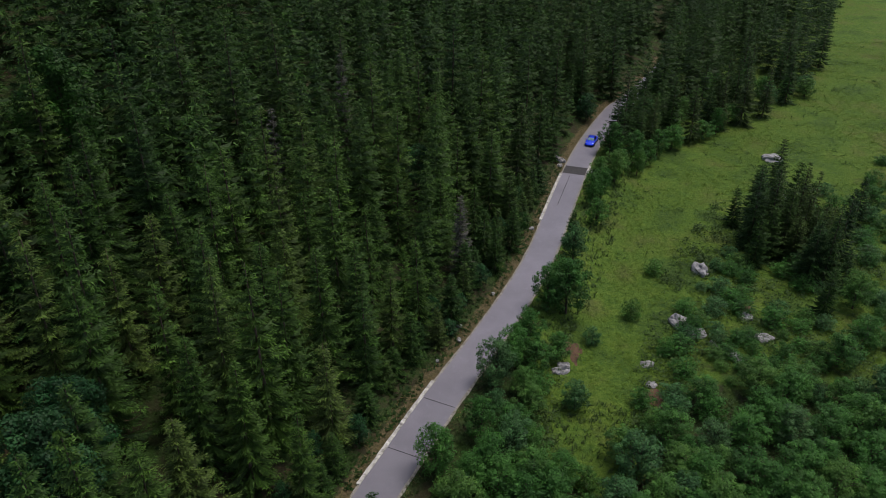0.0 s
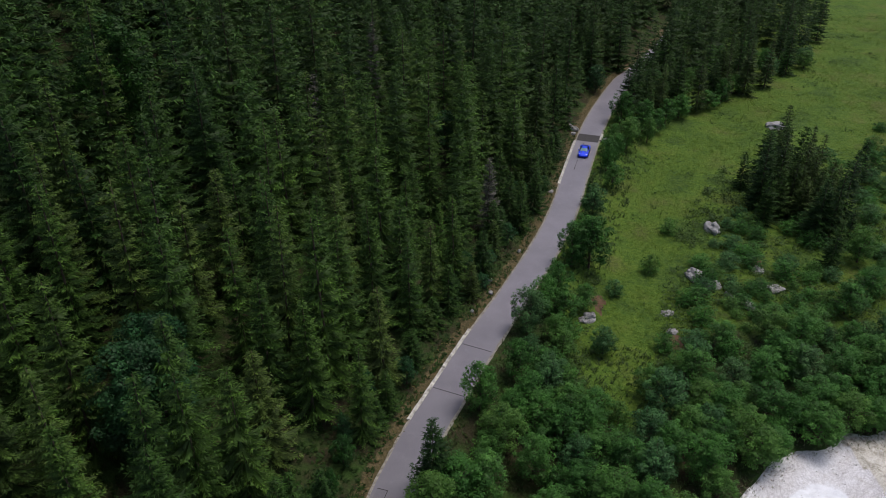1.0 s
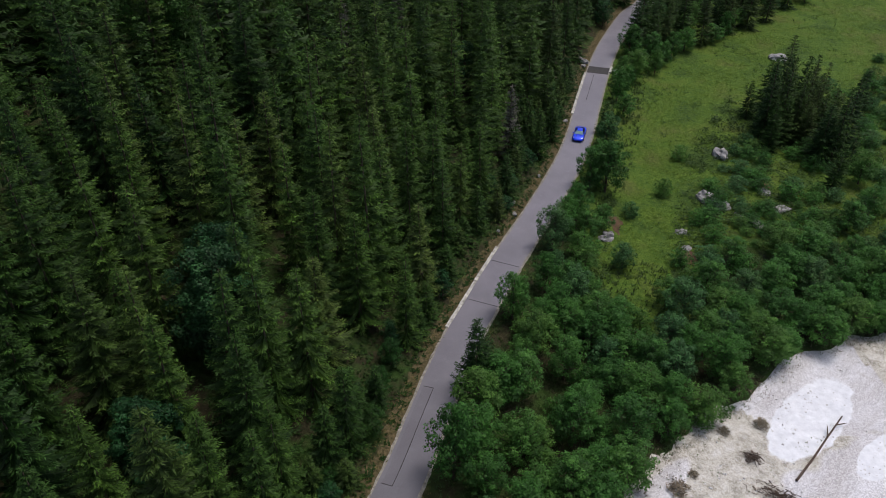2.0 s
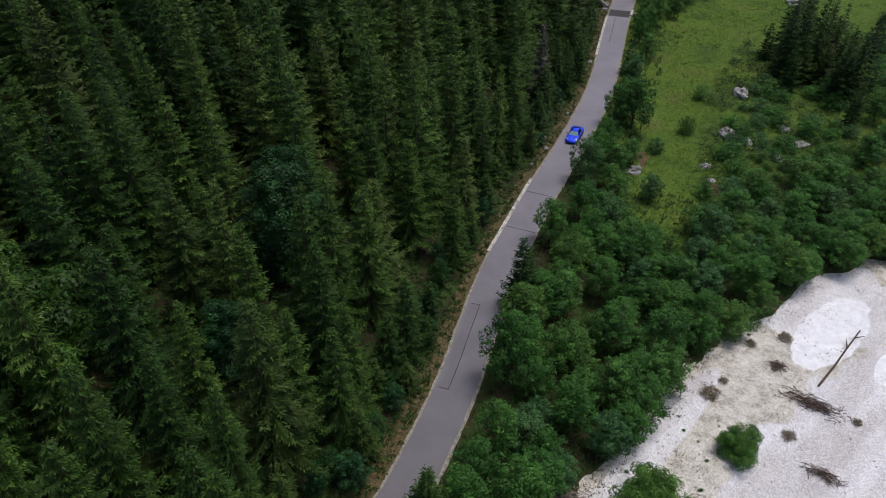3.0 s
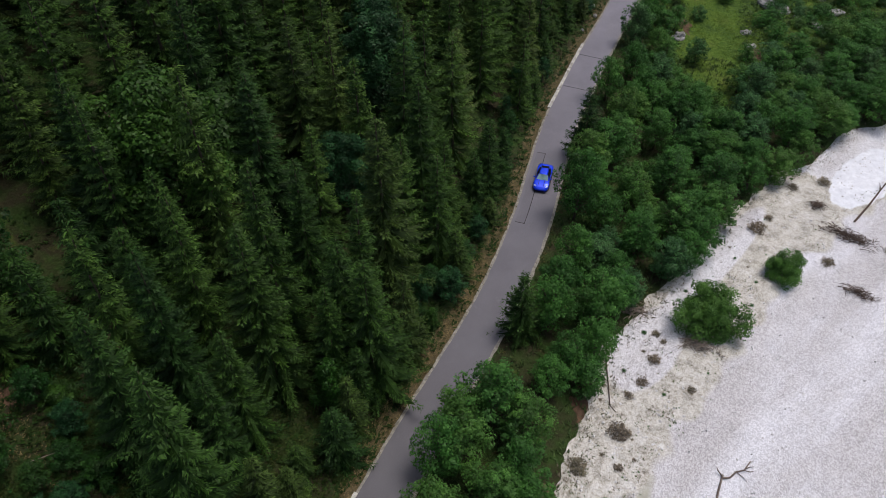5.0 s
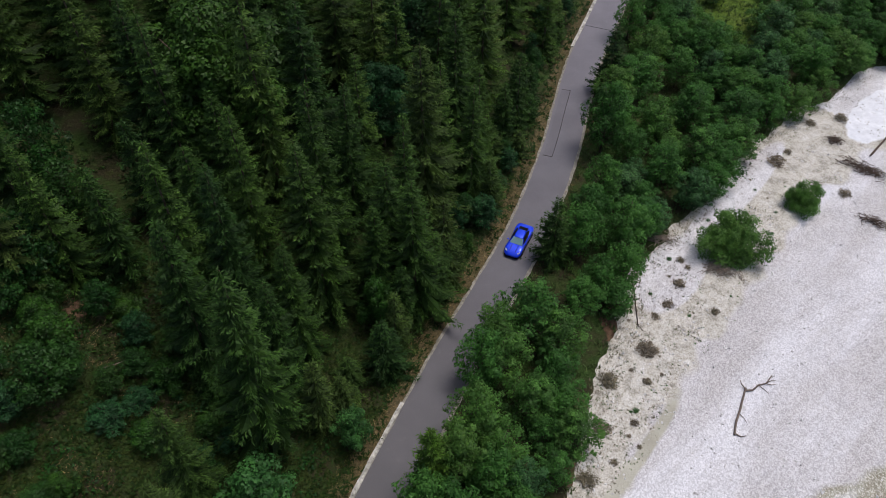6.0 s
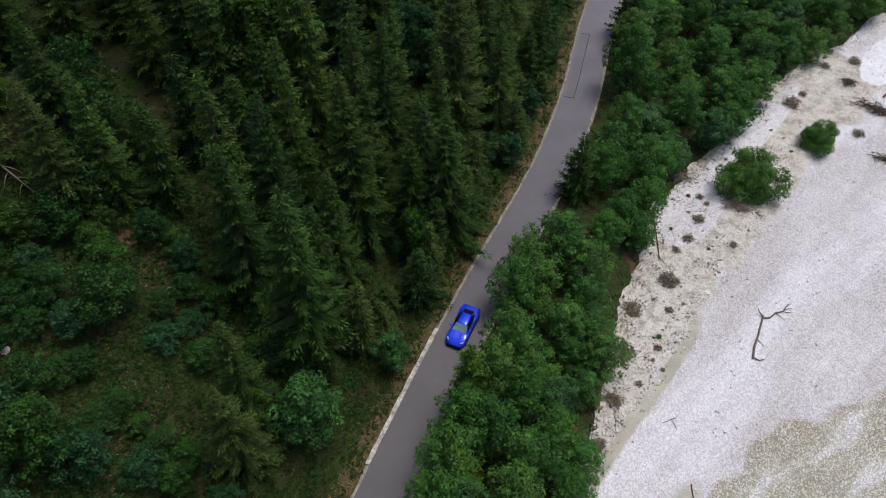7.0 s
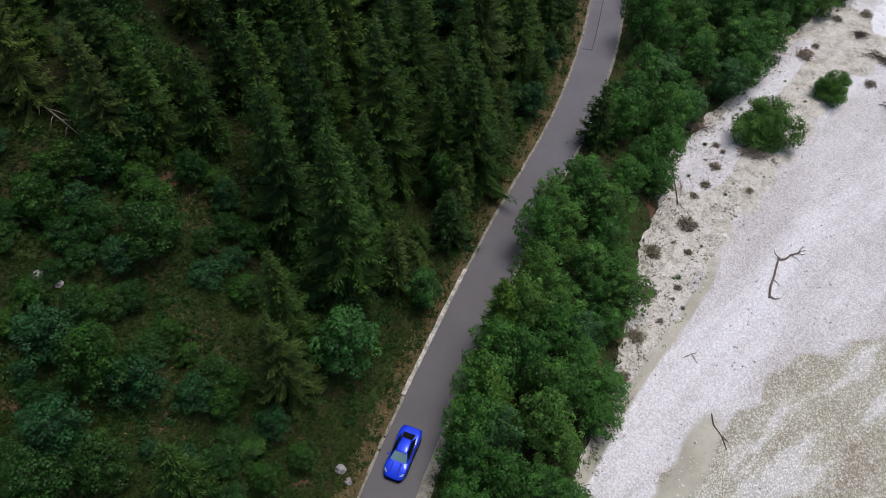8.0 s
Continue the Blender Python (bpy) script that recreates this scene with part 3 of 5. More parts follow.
HILL_SPRUCES_C = [(-10.7, 56.2, 13), (-32.8, 56.5, 20), (-17.4, 61.4, 17), (-12, 63.5, 17), (-32.5, 64.1, 20), (-8.1, 64.2, 13), (-15.7, 66.1, 15), (-29.8, 69.8, 20), (-5.7, 69.9, 12), (-21.9, 71.6, 18), (-40.3, 71.8, 22), (-2.8, 74.6, 13), (-8.3, 75.5, 14), (-19.9, 80.2, 18), (-12.2, 80.4, 18), (-15.7, 80.7, 19), (-34.6, 81.7, 20), (-5.8, 86.6, 13), (-30.5, 87.6, 20), (-25, 88.2, 22), (-0.3, 88.7, 12), (7.2, 89.6, 8), (-6, 92.9, 17), (4.3, 94, 9)]
HILL_SPRUCES_D = [(-9.2, 95.8, 20), (-21.3, 97.7, 20), (2, 99, 14), (-1.1, 99.9, 17), (9.7, 100.2, 10), (-13.4, 100.6, 20), (6.8, 102.2, 14), (-3.5, 107.6, 18), (5.6, 114.2, 20), (12, 115.1, 14), (1.4, 119.7, 22), (16.7, 125.2, 14), (14.8, 129.7, 20), (20.3, 134.7, 20), (30.3, 149.1, 15), (28.5, 154, 18)]
HILL_SPRUCES = HILL_SPRUCES_A + HILL_SPRUCES_B + HILL_SPRUCES_C + HILL_SPRUCES_D
VALLEY_SPRUCES_A = [(-16.2, 16.4, 8.5), (-5.5, 42.4, 9.5), (49.8, 83.1, 8), (54.9, 88.9, 7), (51, 96.8, 8), (17.5, 98.6, 6), (47.1, 103.9, 10), (46.1, 108, 7), (57.8, 110, 9), (53.7, 112.9, 13), (31.8, 133.1, 13), (39.5, 137.9, 11), (34.7, 138.9, 16), (48.8, 142.2, 13), (45.4, 145.5, 13), (39.7, 145.7, 14), (56.6, 149.1, 12), (62.2, 152.5, 12), (68, 156, 12), (38.8, 159.1, 17), (46.3, 159.9, 15), (76.2, 164.7, 12), (57.7, 170.2, 15)]
VALLEY_SPRUCES_B = [(70, 176.8, 15), (82.3, 181.9, 15), (94.2, 190, 13)]
VALLEY_SPRUCES = VALLEY_SPRUCES_A + VALLEY_SPRUCES_B
BROADLEAVES_A = [(-32.7, -20.7, 6, 2), (-59.5, -20.3, 5, 2.2), (-26.9, -19.5, 5.5, 2), (-29.4, -19.3, 6.5, 2.3), (-56.3, -18.9, 5, 2.2), (-32.1, -18, 7, 2.1), (-58.8, -17.5, 6, 2.4), (-24.9, -16.8, 6, 2.1), (-29.9, -15.9, 7, 2.2), (-49.2, -15.7, 1.8, 1.2), (-26, -14.7, 7, 2.4), (-54.7, -13.4, 5, 2), (-56.9, -13, 7, 2.6), (-30.5, -12.7, 8, 2.6), (-50.3, -11.8, 3, 1.5), (-60.2, -11, 5, 2.4), (-27.3, -10.2, 8, 2.4), (-22.4, -9.4, 6, 2.2), (-53.2, -9, 2.5, 1.2), (-40.8, -8.7, 7, 2.9), (-58.9, -8.5, 4, 1.8), (-26.4, -5.6, 8.0, 2.4), (-25, -2.7, 8, 2.4), (-34.5, -2.7, 5, 1.6)]
BROADLEAVES_B = [(-19.4, -2.2, 4, 1.6), (-55.1, -2.2, 5.5, 2.4), (-59, -1.5, 3.5, 1.8), (-62.5, -0.8, 4.5, 2), (-54.3, -0.6, 3.5, 1.6), (-20.4, 0.1, 6, 2.3), (-60, 0.1, 3, 1.4), (-55.4, 0.9, 4, 2), (-60.8, 2.6, 4, 1.7), (-17.7, 3.1, 5.5, 2.2), (-58.7, 3.2, 5, 1.9), (-58.8, 5.1, 4, 1.8), (-16.9, 5.9, 6.5, 2.4), (-57.1, 6.6, 7, 2.6), (-19.5, 7.2, 7.5, 3), (-23.4, 7.2, 5.5, 2.2), (-59.9, 7.4, 5, 2.2), (-32.5, 7.8, 7, 1.8), (-55.9, 12, 6, 2.3), (-12.1, 12.9, 5.5, 1.9), (-60.9, 13.2, 6, 2.2), (-9.3, 14.4, 6, 2.2), (-58.2, 14.7, 8, 2.5), (-13.1, 17.5, 6.5, 2.3)]
BROADLEAVES_C = [(-8.6, 18.3, 7.5, 2.6), (-11.9, 20.1, 6.5, 2.3), (-22.3, 20.3, 4.5, 1.6), (-45.2, 20.6, 17, 6.0), (-5.8, 23.7, 5, 2), (-9.9, 23.9, 7, 2.2), (2.5, 26.1, 5, 2.2), (-31.9, 27.3, 10, 3), (-2.4, 27.9, 6.5, 2.5), (2.2, 30.5, 6.5, 2.6), (-5.4, 30.8, 5.5, 2), (-8.3, 31.8, 9.5, 2.6), (-2, 34.6, 7, 2.4), (9, 37.4, 6, 2.6), (3.4, 37.9, 6.5, 2.4), (-28.7, 39.8, 14, 4.2), (17.1, 39.9, 5, 2.4), (14.3, 41.1, 5, 2.2), (-29.2, 44.7, 12, 3.4), (4.1, 46, 6, 2.2), (12.9, 46.4, 5.5, 2.3), (17.8, 48.3, 5.5, 2.4), (28.7, 48.7, 4, 2), (1.4, 49.2, 6, 2.2)]
BROADLEAVES_D = [(16.3, 49.8, 5.5, 2.4), (34.2, 50.4, 5, 2.4), (26.2, 50.8, 5, 2.4), (10, 50.9, 5.5, 2.2), (20.7, 51, 5, 2.4), (8.7, 52.4, 6.5, 2.5), (38.1, 52.4, 5, 2.4), (-0.7, 53.5, 6.5, 2.2), (25.2, 53.7, 5, 2.5), (30.1, 53.8, 5, 2.5), (23.5, 54.4, 5, 2.3), (35.4, 54.7, 5, 2.6), (7, 57, 6.5, 2.4), (8.9, 57.5, 5, 2), (18.3, 57.8, 4.5, 2), (28, 58.6, 4.5, 2), (3.8, 58.7, 6, 2), (40.4, 60, 5, 2.6), (36.5, 60.1, 5, 2.4), (35, 61, 5, 2.5), (44.8, 62, 5, 2.5), (9.4, 63.2, 5, 2), (34.6, 63.9, 4.5, 2), (25.6, 64.2, 3, 1.8)]
BROADLEAVES_E = [(14.7, 65.3, 4, 1.7), (22.3, 65.7, 2.5, 1.5), (29, 65.9, 4, 2.2), (5.8, 66.7, 7, 2.3), (39.9, 67.5, 5, 2.6), (35.6, 67.7, 5, 2.4), (8, 70.4, 6, 2), (47.3, 72.7, 5, 2.4), (13.7, 73.2, 4, 1.7), (10.2, 73.7, 6, 2.1), (27.2, 75.1, 2.5, 1.4), (51.9, 76.1, 5, 2.4), (18.6, 77.2, 2.5, 1.3), (-40.4, 78.1, 17, 4.6), (13.4, 81.4, 7, 2.3), (15.9, 82, 8.5, 2.9), (24.6, 82.8, 3, 1.5), (15.5, 84.1, 7, 2.4), (54.7, 84.8, 6, 2.5), (30.2, 93.6, 2.5, 1.6), (18.5, 94, 6, 2.2), (-3.5, 100.6, 8, 2.6), (23.8, 105.2, 5, 1.8), (69.7, 112.2, 5, 2.4)]
BROADLEAVES_F = [(-24.2, -6.6, 6.5, 2.2), (-22.9, -4.4, 6, 2.1), (-25.2, -12.2, 7, 2.3), (-29.2, -9.8, 8, 2.6), (-31.6, -15.6, 7.5, 2.4), (-21.6, -6.8, 5.5, 2), (-23.6, -11.6, 6, 2.1), (-24.6, 3.0, 7, 2.3), (-22.2, 3.6, 6.5, 2.3), (30.5, 130.7, 7, 2.4), (30.7, 145.9, 6, 2.2)]
BROADLEAVES = BROADLEAVES_A + BROADLEAVES_B + BROADLEAVES_C + BROADLEAVES_D + BROADLEAVES_E + BROADLEAVES_F
chance = random.Random(7)
SHAPES = ((4.3, 0.0), (3.7, 0.06), (4.7, 0.03), (3.5, 0.10), (4.1, 0.05), (3.2, 0.0), (4.4, 0.08))
SPRUCE_PATTERNS = [spruce(11 + i, 18, w, 1.0, t, (NEEDLES, SUNLIT_NEEDLES)[i % 2]) for i, (w, t) in enumerate(SHAPES)]
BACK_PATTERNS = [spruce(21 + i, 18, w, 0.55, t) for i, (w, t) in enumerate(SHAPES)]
EDGE_PATTERNS = [spruce(121 + i, 18, w, 0.7, t, SUNLIT_NEEDLES) for i, (w, t) in enumerate(SHAPES[:5])]
YOUNG_PATTERNS = [spruce(31 + i, 9, w, 0.85, 0.0) for i, w in enumerate((2.8, 2.3, 3.1, 2.2))]
LARCH_PATTERNS = [spruce(37 + i, 9, w, 1.0, 0.06, LARCH_NEEDLES) for i, w in enumerate((3.3, 2.9))]
LEAF_PATTERNS = [broadleaf(51 + i, 7, 2.5, m, 4600, 0.108) for i, m in enumerate((LEAVES, LEAVES, BRIGHT_LEAVES, LEAVES, BLUE_LEAVES, LEAVES, BRIGHT_LEAVES))]
SHRUB_PATTERNS = [broadleaf(71 + i, 3, 1.6, m, 1700, 0.092, "shrub", 0.04) for i, m in enumerate((LEAVES, BLUE_LEAVES, BRIGHT_LEAVES, LEAVES))]
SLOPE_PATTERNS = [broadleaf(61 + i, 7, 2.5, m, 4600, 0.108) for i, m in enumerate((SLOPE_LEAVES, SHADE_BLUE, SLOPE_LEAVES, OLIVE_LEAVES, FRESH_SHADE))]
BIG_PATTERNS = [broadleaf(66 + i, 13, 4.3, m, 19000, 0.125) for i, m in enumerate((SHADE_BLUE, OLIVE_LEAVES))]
placed = []


def free(x, y, room):
    return all((x - px) ** 2 + (y - py) ** 2 > (room * min(max(pr, 0.4), 1.35)) ** 2 for px, py, pr in placed)


def plant_spruce(x, y, h, group, pool=None):
    young = h < 11.5
    edge = group == "hillside spruces" and 32 < y < 115 and float(aside(ROAD_LINE, x, y)[0]) < 26
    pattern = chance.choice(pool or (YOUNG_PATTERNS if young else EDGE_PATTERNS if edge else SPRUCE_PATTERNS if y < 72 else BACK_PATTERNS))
    k = h / (9 if young else 18)
    ob = copy_thing(pattern, scaled(x, y, ground_at(x, y) - 0.15, chance.uniform(0, 360), (0.35 + 0.65 * k) * chance.uniform(0.9, 1.12), k, chance.uniform(-2.5, 2.5)))
    placed.append((x, y, 1.0))
    slim = "young dark green spruce with dense boughs" if young else "tall dark green spruce with drooping boughs"
    return tagged(ob, slim + (" on the wooded slope" if group == "hillside spruces" else " in the valley"), "tree", group)


def plant_leafy(x, y, h, wide, group, tone=None):
    big, slope = h > 9.8, group == "slope broadleaves"
    low = h < 3.6 and not slope
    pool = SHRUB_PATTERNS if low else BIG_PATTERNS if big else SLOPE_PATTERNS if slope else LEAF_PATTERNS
    i = chance.randrange(4 if slope and not big else len(pool)) if tone is None else tone
    k = h / (3 if low else 13 if big else 7)
    ob = copy_thing(pool[i], scaled(x, y, ground_at(x, y) - 0.1, chance.uniform(0, 360), wide / (1.6 if low else 4.3 if big else 2.5), k))
    placed.append((x, y, wide * 0.55))
    hue = ("leafy green", "grey-green", "fresh green", "leafy green")[i] if low else ("large grey-green", "large olive-green")[i] if big else \
        ("dark green", "grey-green", "dark green", "olive-green", "fresh green")[i] if slope else ("leafy green", "leafy green", "bright green", "dense green", "grey-green", "leafy green", "bright green")[i]
    where = "on the grassy slope above the road" if group == "slope broadleaves" else "in the riverside scrub"
    return tagged(ob, f"{hue} {'low shrub' if h < 3.6 else 'broadleaved tree'} {where}", "shrub" if h < 3.6 else "tree", group)


for x, y, h in HILL_SPRUCES:
    plant_spruce(*off_road(x, y, 3.3 + 0.15 * h), h, "hillside spruces")
for x, y, h in VALLEY_SPRUCES:
    plant_spruce(*off_road(x, y, 3.4), h, "valley spruces")
for x, y, h in ((-28.6, -6.6, 9.5), (-30.0, -13.6, 8.0)):
    tagged(plant_spruce(*off_road(x, y, 3.2), h, "valley spruces", LARCH_PATTERNS), "light green feathery larch between road and river", "tree", "valley larches")
for x, y, h, wide in BROADLEAVES:
    tone = 0 if (h, wide) in ((12, 3.4), (10, 3), (14, 4.2)) else 1 if h > 9.8 else None
    side = float(aside(ROAD_LINE, x, y)[0])
    tone = 4 if 0 < side < 13.5 and y < 4 and 3.6 <= h < 9.8 else tone
    x, y = off_road(x, y, 1.7 + wide * (0.5 if float(aside(ROAD_LINE, x, y)[0]) < 0 else 0.8))
    plant_leafy(x, y, h, wide, "slope broadleaves" if side > 0 else "riverside broadleaves", tone)
for _ in range(90):
    x, y = chance.gauss(51.5, 3.4), chance.gauss(102, 5.0)
    if free(x, y, 1.9) and len(placed) < 300:
        plant_spruce(x, y, chance.uniform(8.5, 14.0), "valley spruces")
for _ in range(700):
    x, y = chance.uniform(22, 85), chance.uniform(104, 175)
    d, e = float(aside(ROAD_LINE, x, y)[0]), float(aside(WOOD_EDGE, x, y)[0])
    if -4.5 < d or e < -0.5 or not free(x, y, 2.6):
        continue
    if e < 3.5 or chance.random() < 0.35:
        plant_leafy(x, y, chance.uniform(4, 7), chance.uniform(1.7, 2.5), "riverside broadleaves")
    elif len(placed) < 390:
        plant_spruce(x, y, chance.uniform(8, 14), "valley spruces")
for _ in range(260):
    x, y = chance.uniform(-68, -42), chance.uniform(-25, 7)
    if float(aside(ROAD_LINE, x, y)[0]) > 5.5 and free(x, y, 1.75) and chance.random() < 0.5:
        plant_leafy(x, y, chance.uniform(1.4, 3.4), chance.uniform(0.8, 1.7), "slope broadleaves")
road_wood = []
for i in range(62):
    x, y, way = along(222 + 2.1 * i)
    for d in (-4.2, -7.0, -9.8):
        px, py = x - math.sin(way) * (d + chance.uniform(-0.6, 0.2)), y + math.cos(way) * d
        if free(px, py, 1.7):
            road_wood.append((px, py, -d))
            placed.append((px, py, 1.0))
for _ in range(320):
    x, y, way = along(chance.uniform(60, 190))
    d = chance.uniform(4.0, 6.8)
    x, y = x - math.sin(way) * d, y + math.cos(way) * d
    if not free(x, y, 2.0):
        continue
    if chance.random() < 0.55:
        plant_spruce(x, y, chance.uniform(3.5, 8.0), "hillside spruces")
    else:
        plant_leafy(x, y, chance.uniform(1.8, 4.2), chance.uniform(0.9, 1.5), "slope broadleaves")

# the stand fills up between the trees that stand out
tries = 0
wood = []
while tries < 17000 and len(wood) < 560:
    tries += 1
    x, y = chance.uniform(-95, 40), chance.uniform(-28, 185)
    d = float(aside(ROAD_LINE, x, y)[0])
    if d < 4.4 or d > 80 or x < -70 - 0.35 * y or (y < 3 and x < -45) or (y < -8):
        continue
    if free(x, y, 3.45):
        wood.append((x, y, d))
        placed.append((x, y, 1.0))
wood.sort(key=lambda w: w[1] + 0.6 * w[2])
later = wood[100:]
lower_wood = [w for w in later if w[2] < 27 and w[1] < 118]
far_wood = [w for w in later if w not in lower_wood] + road_wood
for x, y, d in wood[:100]:
    plant_spruce(x, y, (chance.uniform(4, 8) if d < 6 else chance.uniform(7, 13) if d < 9 else chance.uniform(13, 21)), "hillside spruces")

# the woods further up and back, past counting
rr = np.random.RandomState(5)
tries = 0
while tries < 16000 and len(far_wood) < 900:
    tries += 1
    x, y = chance.uniform(-60, 150), chance.uniform(106, 290)
    d = float(aside(ROAD_LINE, x, y)[0])
    if abs(d) < 5 or d > 70 or (d < 0 and float(aside(WOOD_EDGE, x, y)[0]) < 1.5):
        continue
    if free(x, y, 2.7 if d < 0 else 3.3):
        far_wood.append((x, y, d))
        placed.append((x, y, 1.0))


def stand(name, spots, detail, seed, material, label):
    """Many spruces past counting, each from one of three crowns."""
    crowns = [spruce_crown(seed + i, 18, w, detail, 0.02) for i, w in enumerate((4.4, 3.7, 4.8))]
    fv, ff, ft, count = [], [], [], 0
    for x, y, d in spots:
        v, f, tones = crowns[rr.randint(3)]
        k, a = rr.uniform(0.7, 1.1) * (0.8 if d < 0 else 0.65 if d < 10 and y < 150 else 1), rr.rand() * 6.28
        turn = np.array([[math.cos(a), -math.sin(a), 0], [math.sin(a), math.cos(a), 0], [0, 0, 1]])
        fv.append((v @ turn.T) * k + [x, y, ground_at(x, y) - 0.2])
        ff.append(f + count)
        ft.append(np.clip(tones + rr.normal(0, 0.13), 0, 1))
        count += len(v)
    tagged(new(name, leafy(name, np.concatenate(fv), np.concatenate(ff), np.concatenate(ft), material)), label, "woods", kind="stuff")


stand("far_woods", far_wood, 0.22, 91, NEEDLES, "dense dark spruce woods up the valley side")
stand("roadside_woods", lower_wood, 0.42, 95, SUNLIT_NEEDLES, "olive-green spruce woods on the slope beside the road")

# scrub between the road and the river, and over the flat
for tries in range(5200):
    x, y = chance.uniform(-45, 95), chance.uniform(-34, 190)
    d, b = float(aside(ROAD_LINE, x, y)[0]), -float(aside(BANK_LINE, x, y)[0])
    if d > -4.4 or b > -0.5 or (y > 125 and chance.random() < 0.8):
        continue
    if float(meadow(np.array([x]), np.array([y]))[0]) > 0.72:
        continue
    near_river = y < 64 + 0.12 * (x - 14) or (d > -9 and y < 112)
    near_river = near_river and float(meadow(np.array([x]), np.array([y]))[0]) < 0.5
    if not near_river and chance.random() < (0.25 if y < 112 else 0.7):
        continue
    wide = chance.uniform(1.25, 2.75) if near_river else chance.uniform(0.9, 2.0)
    if free(x, y, 1.7 if near_river else 1.9) and len(placed) < 2700:
        plant_leafy(x, y, wide * (chance.uniform(1.9, 2.5) if near_river else chance.uniform(1.1, 1.6)), wide, "riverside broadleaves")

# patterns themselves stand deep in the woods
for i, p in enumerate(SPRUCE_PATTERNS + BACK_PATTERNS + EDGE_PATTERNS + YOUNG_PATTERNS + LARCH_PATTERNS + LEAF_PATTERNS + SHRUB_PATTERNS + SLOPE_PATTERNS + BIG_PATTERNS):
    x, y = -70 - 5.5 * (i % 6), 60 + 6 * (i // 6)
    p.matrix_basis = pose(x, y, ground_at(x, y) - 0.15)
    kind = "shrub" if p.name.startswith("shrub") else "tree"
    tagged(p, "dark green tree deep in the hillside woods" if kind == "tree" else "leafy green shrub deep in the hillside woods", kind, "hillside spruces" if p.name.startswith("spruce") else "slope broadleaves")


# ---- road details ----
for s in (128.0, 136.2):
    strip("joint", s - 0.05, s + 0.05, HALF - 0.1, -HALF + 0.1, 0.007, DARK_JOINT, 0, 0, 0.1)
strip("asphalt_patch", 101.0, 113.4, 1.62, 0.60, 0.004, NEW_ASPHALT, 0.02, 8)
strip("joint", 100.95, 113.45, 0.62, 0.54, 0.009, DARK_JOINT, 0.01, 9)
strip("joint", 100.9, 101.0, 1.62, 0.54, 0.011, DARK_JOINT, 0, 0, 0.1)
strip("joint", 113.38, 113.46, 1.62, 0.54, 0.012, DARK_JOINT, 0, 0, 0.1)
strip("asphalt_patch", 199.4, 202.6, HALF - 0.02, -HALF + 0.02, 0.005, DARK_JOINT, 0.03, 10)
strip("joint", 187.0, 198.5, 0.55, 0.47, 0.006, DARK_JOINT, 0.03, 11)


def edge_wall(s0, s1, d, wide, top, seed):
    """A low worn concrete wall along the road, in cast lengths."""
    wall = tagged(new("edge_wall"), "low weathered concrete edge wall along the road", "wall", kind="structure")
    s, chance_ = s0, random.Random(seed)
    while s < s1:
        ln = chance_.uniform(1.6, 2.6)
        h = top + chance_.uniform(-0.03, 0.03)
        child("wall_block", mesh_of("wall_block", *ribbon(s, min(s1, s + ln - 0.03), d + wide / 2, d - wide / 2, h, -0.4, 0.5, 0.025, seed + int(s)), CONCRETE), wall)
        s += ln


edge_wall(52.9, 66.4, 2.14, 0.34, 0.14, 1)
edge_wall(122.5, 139.0, 2.16, 0.40, 0.08, 2)
edge_wall(181.0, 199.0, 2.16, 0.42, 0.10, 3)
edge_wall(200.2, 203.0, -2.25, 0.4, 0.25, 4)


# ---- low growth ----
def tufts(r, x, y, z, blades, tall, spread, wide):
    """Tufts of blades or herb leaves that rise from the ground."""
    n = len(x) * blades
    base = np.repeat(np.stack([x, y, z], -1), blades, 0) + np.concatenate([r.normal(0, spread * 0.35, (n, 2)), np.zeros((n, 1))], 1)
    a = r.rand(n) * 6.283
    out = np.stack([np.cos(a), np.sin(a), np.zeros(n)], -1)
    sid = np.stack([-np.sin(a), np.cos(a), np.zeros(n)], -1)
    h = (tall * (0.5 + r.rand(n)))[:, None]
    tip = base + out * spread * (0.4 + 0.8 * r.rand(n))[:, None] + [0, 0, 1] * h
    w = (wide * (0.6 + 0.8 * r.rand(n)))[:, None]
    return np.stack([base - sid * w, base + sid * w, tip], 1).reshape(-1, 3)


def scatter(seed, count, box, keep):
    r = np.random.RandomState(seed)
    x, y = r.uniform(box[0], box[2], count), r.uniform(box[1], box[3], count)
    good = keep(x, y, r)
    return r, x[good], y[good]


def stuff(name, verts, material, label, category):
    return tagged(new(name, leafy(name, verts, np.arange(len(verts)).reshape(-1, 3), np.repeat(np.clip(np.random.RandomState(len(verts)).normal(0.5, 0.22, len(verts) // 3), 0, 1), 3), material)), label, category, kind="stuff")


def on_slope(x, y, r):
    d = aside(ROAD_LINE, x, y)
    clear = (y < 9) & (x < -43) & (d > 2.6)
    return clear | ((d > 2.5) & (d < 10) & (r.rand(x.size) < 0.8)) & (y < 130) | ((d >= 10) & (d < 34) & (r.rand(x.size) < 0.3))


r_, x_, y_ = scatter(201, 60000, (-78, -30, 30, 125), on_slope)
stuff("slope_undergrowth", tufts(r_, x_, y_, height(x_, y_) + 0.02, 5, 0.17, 0.42, 0.12), HERBS, "dark green ferns and herbs on the slope", "undergrowth")


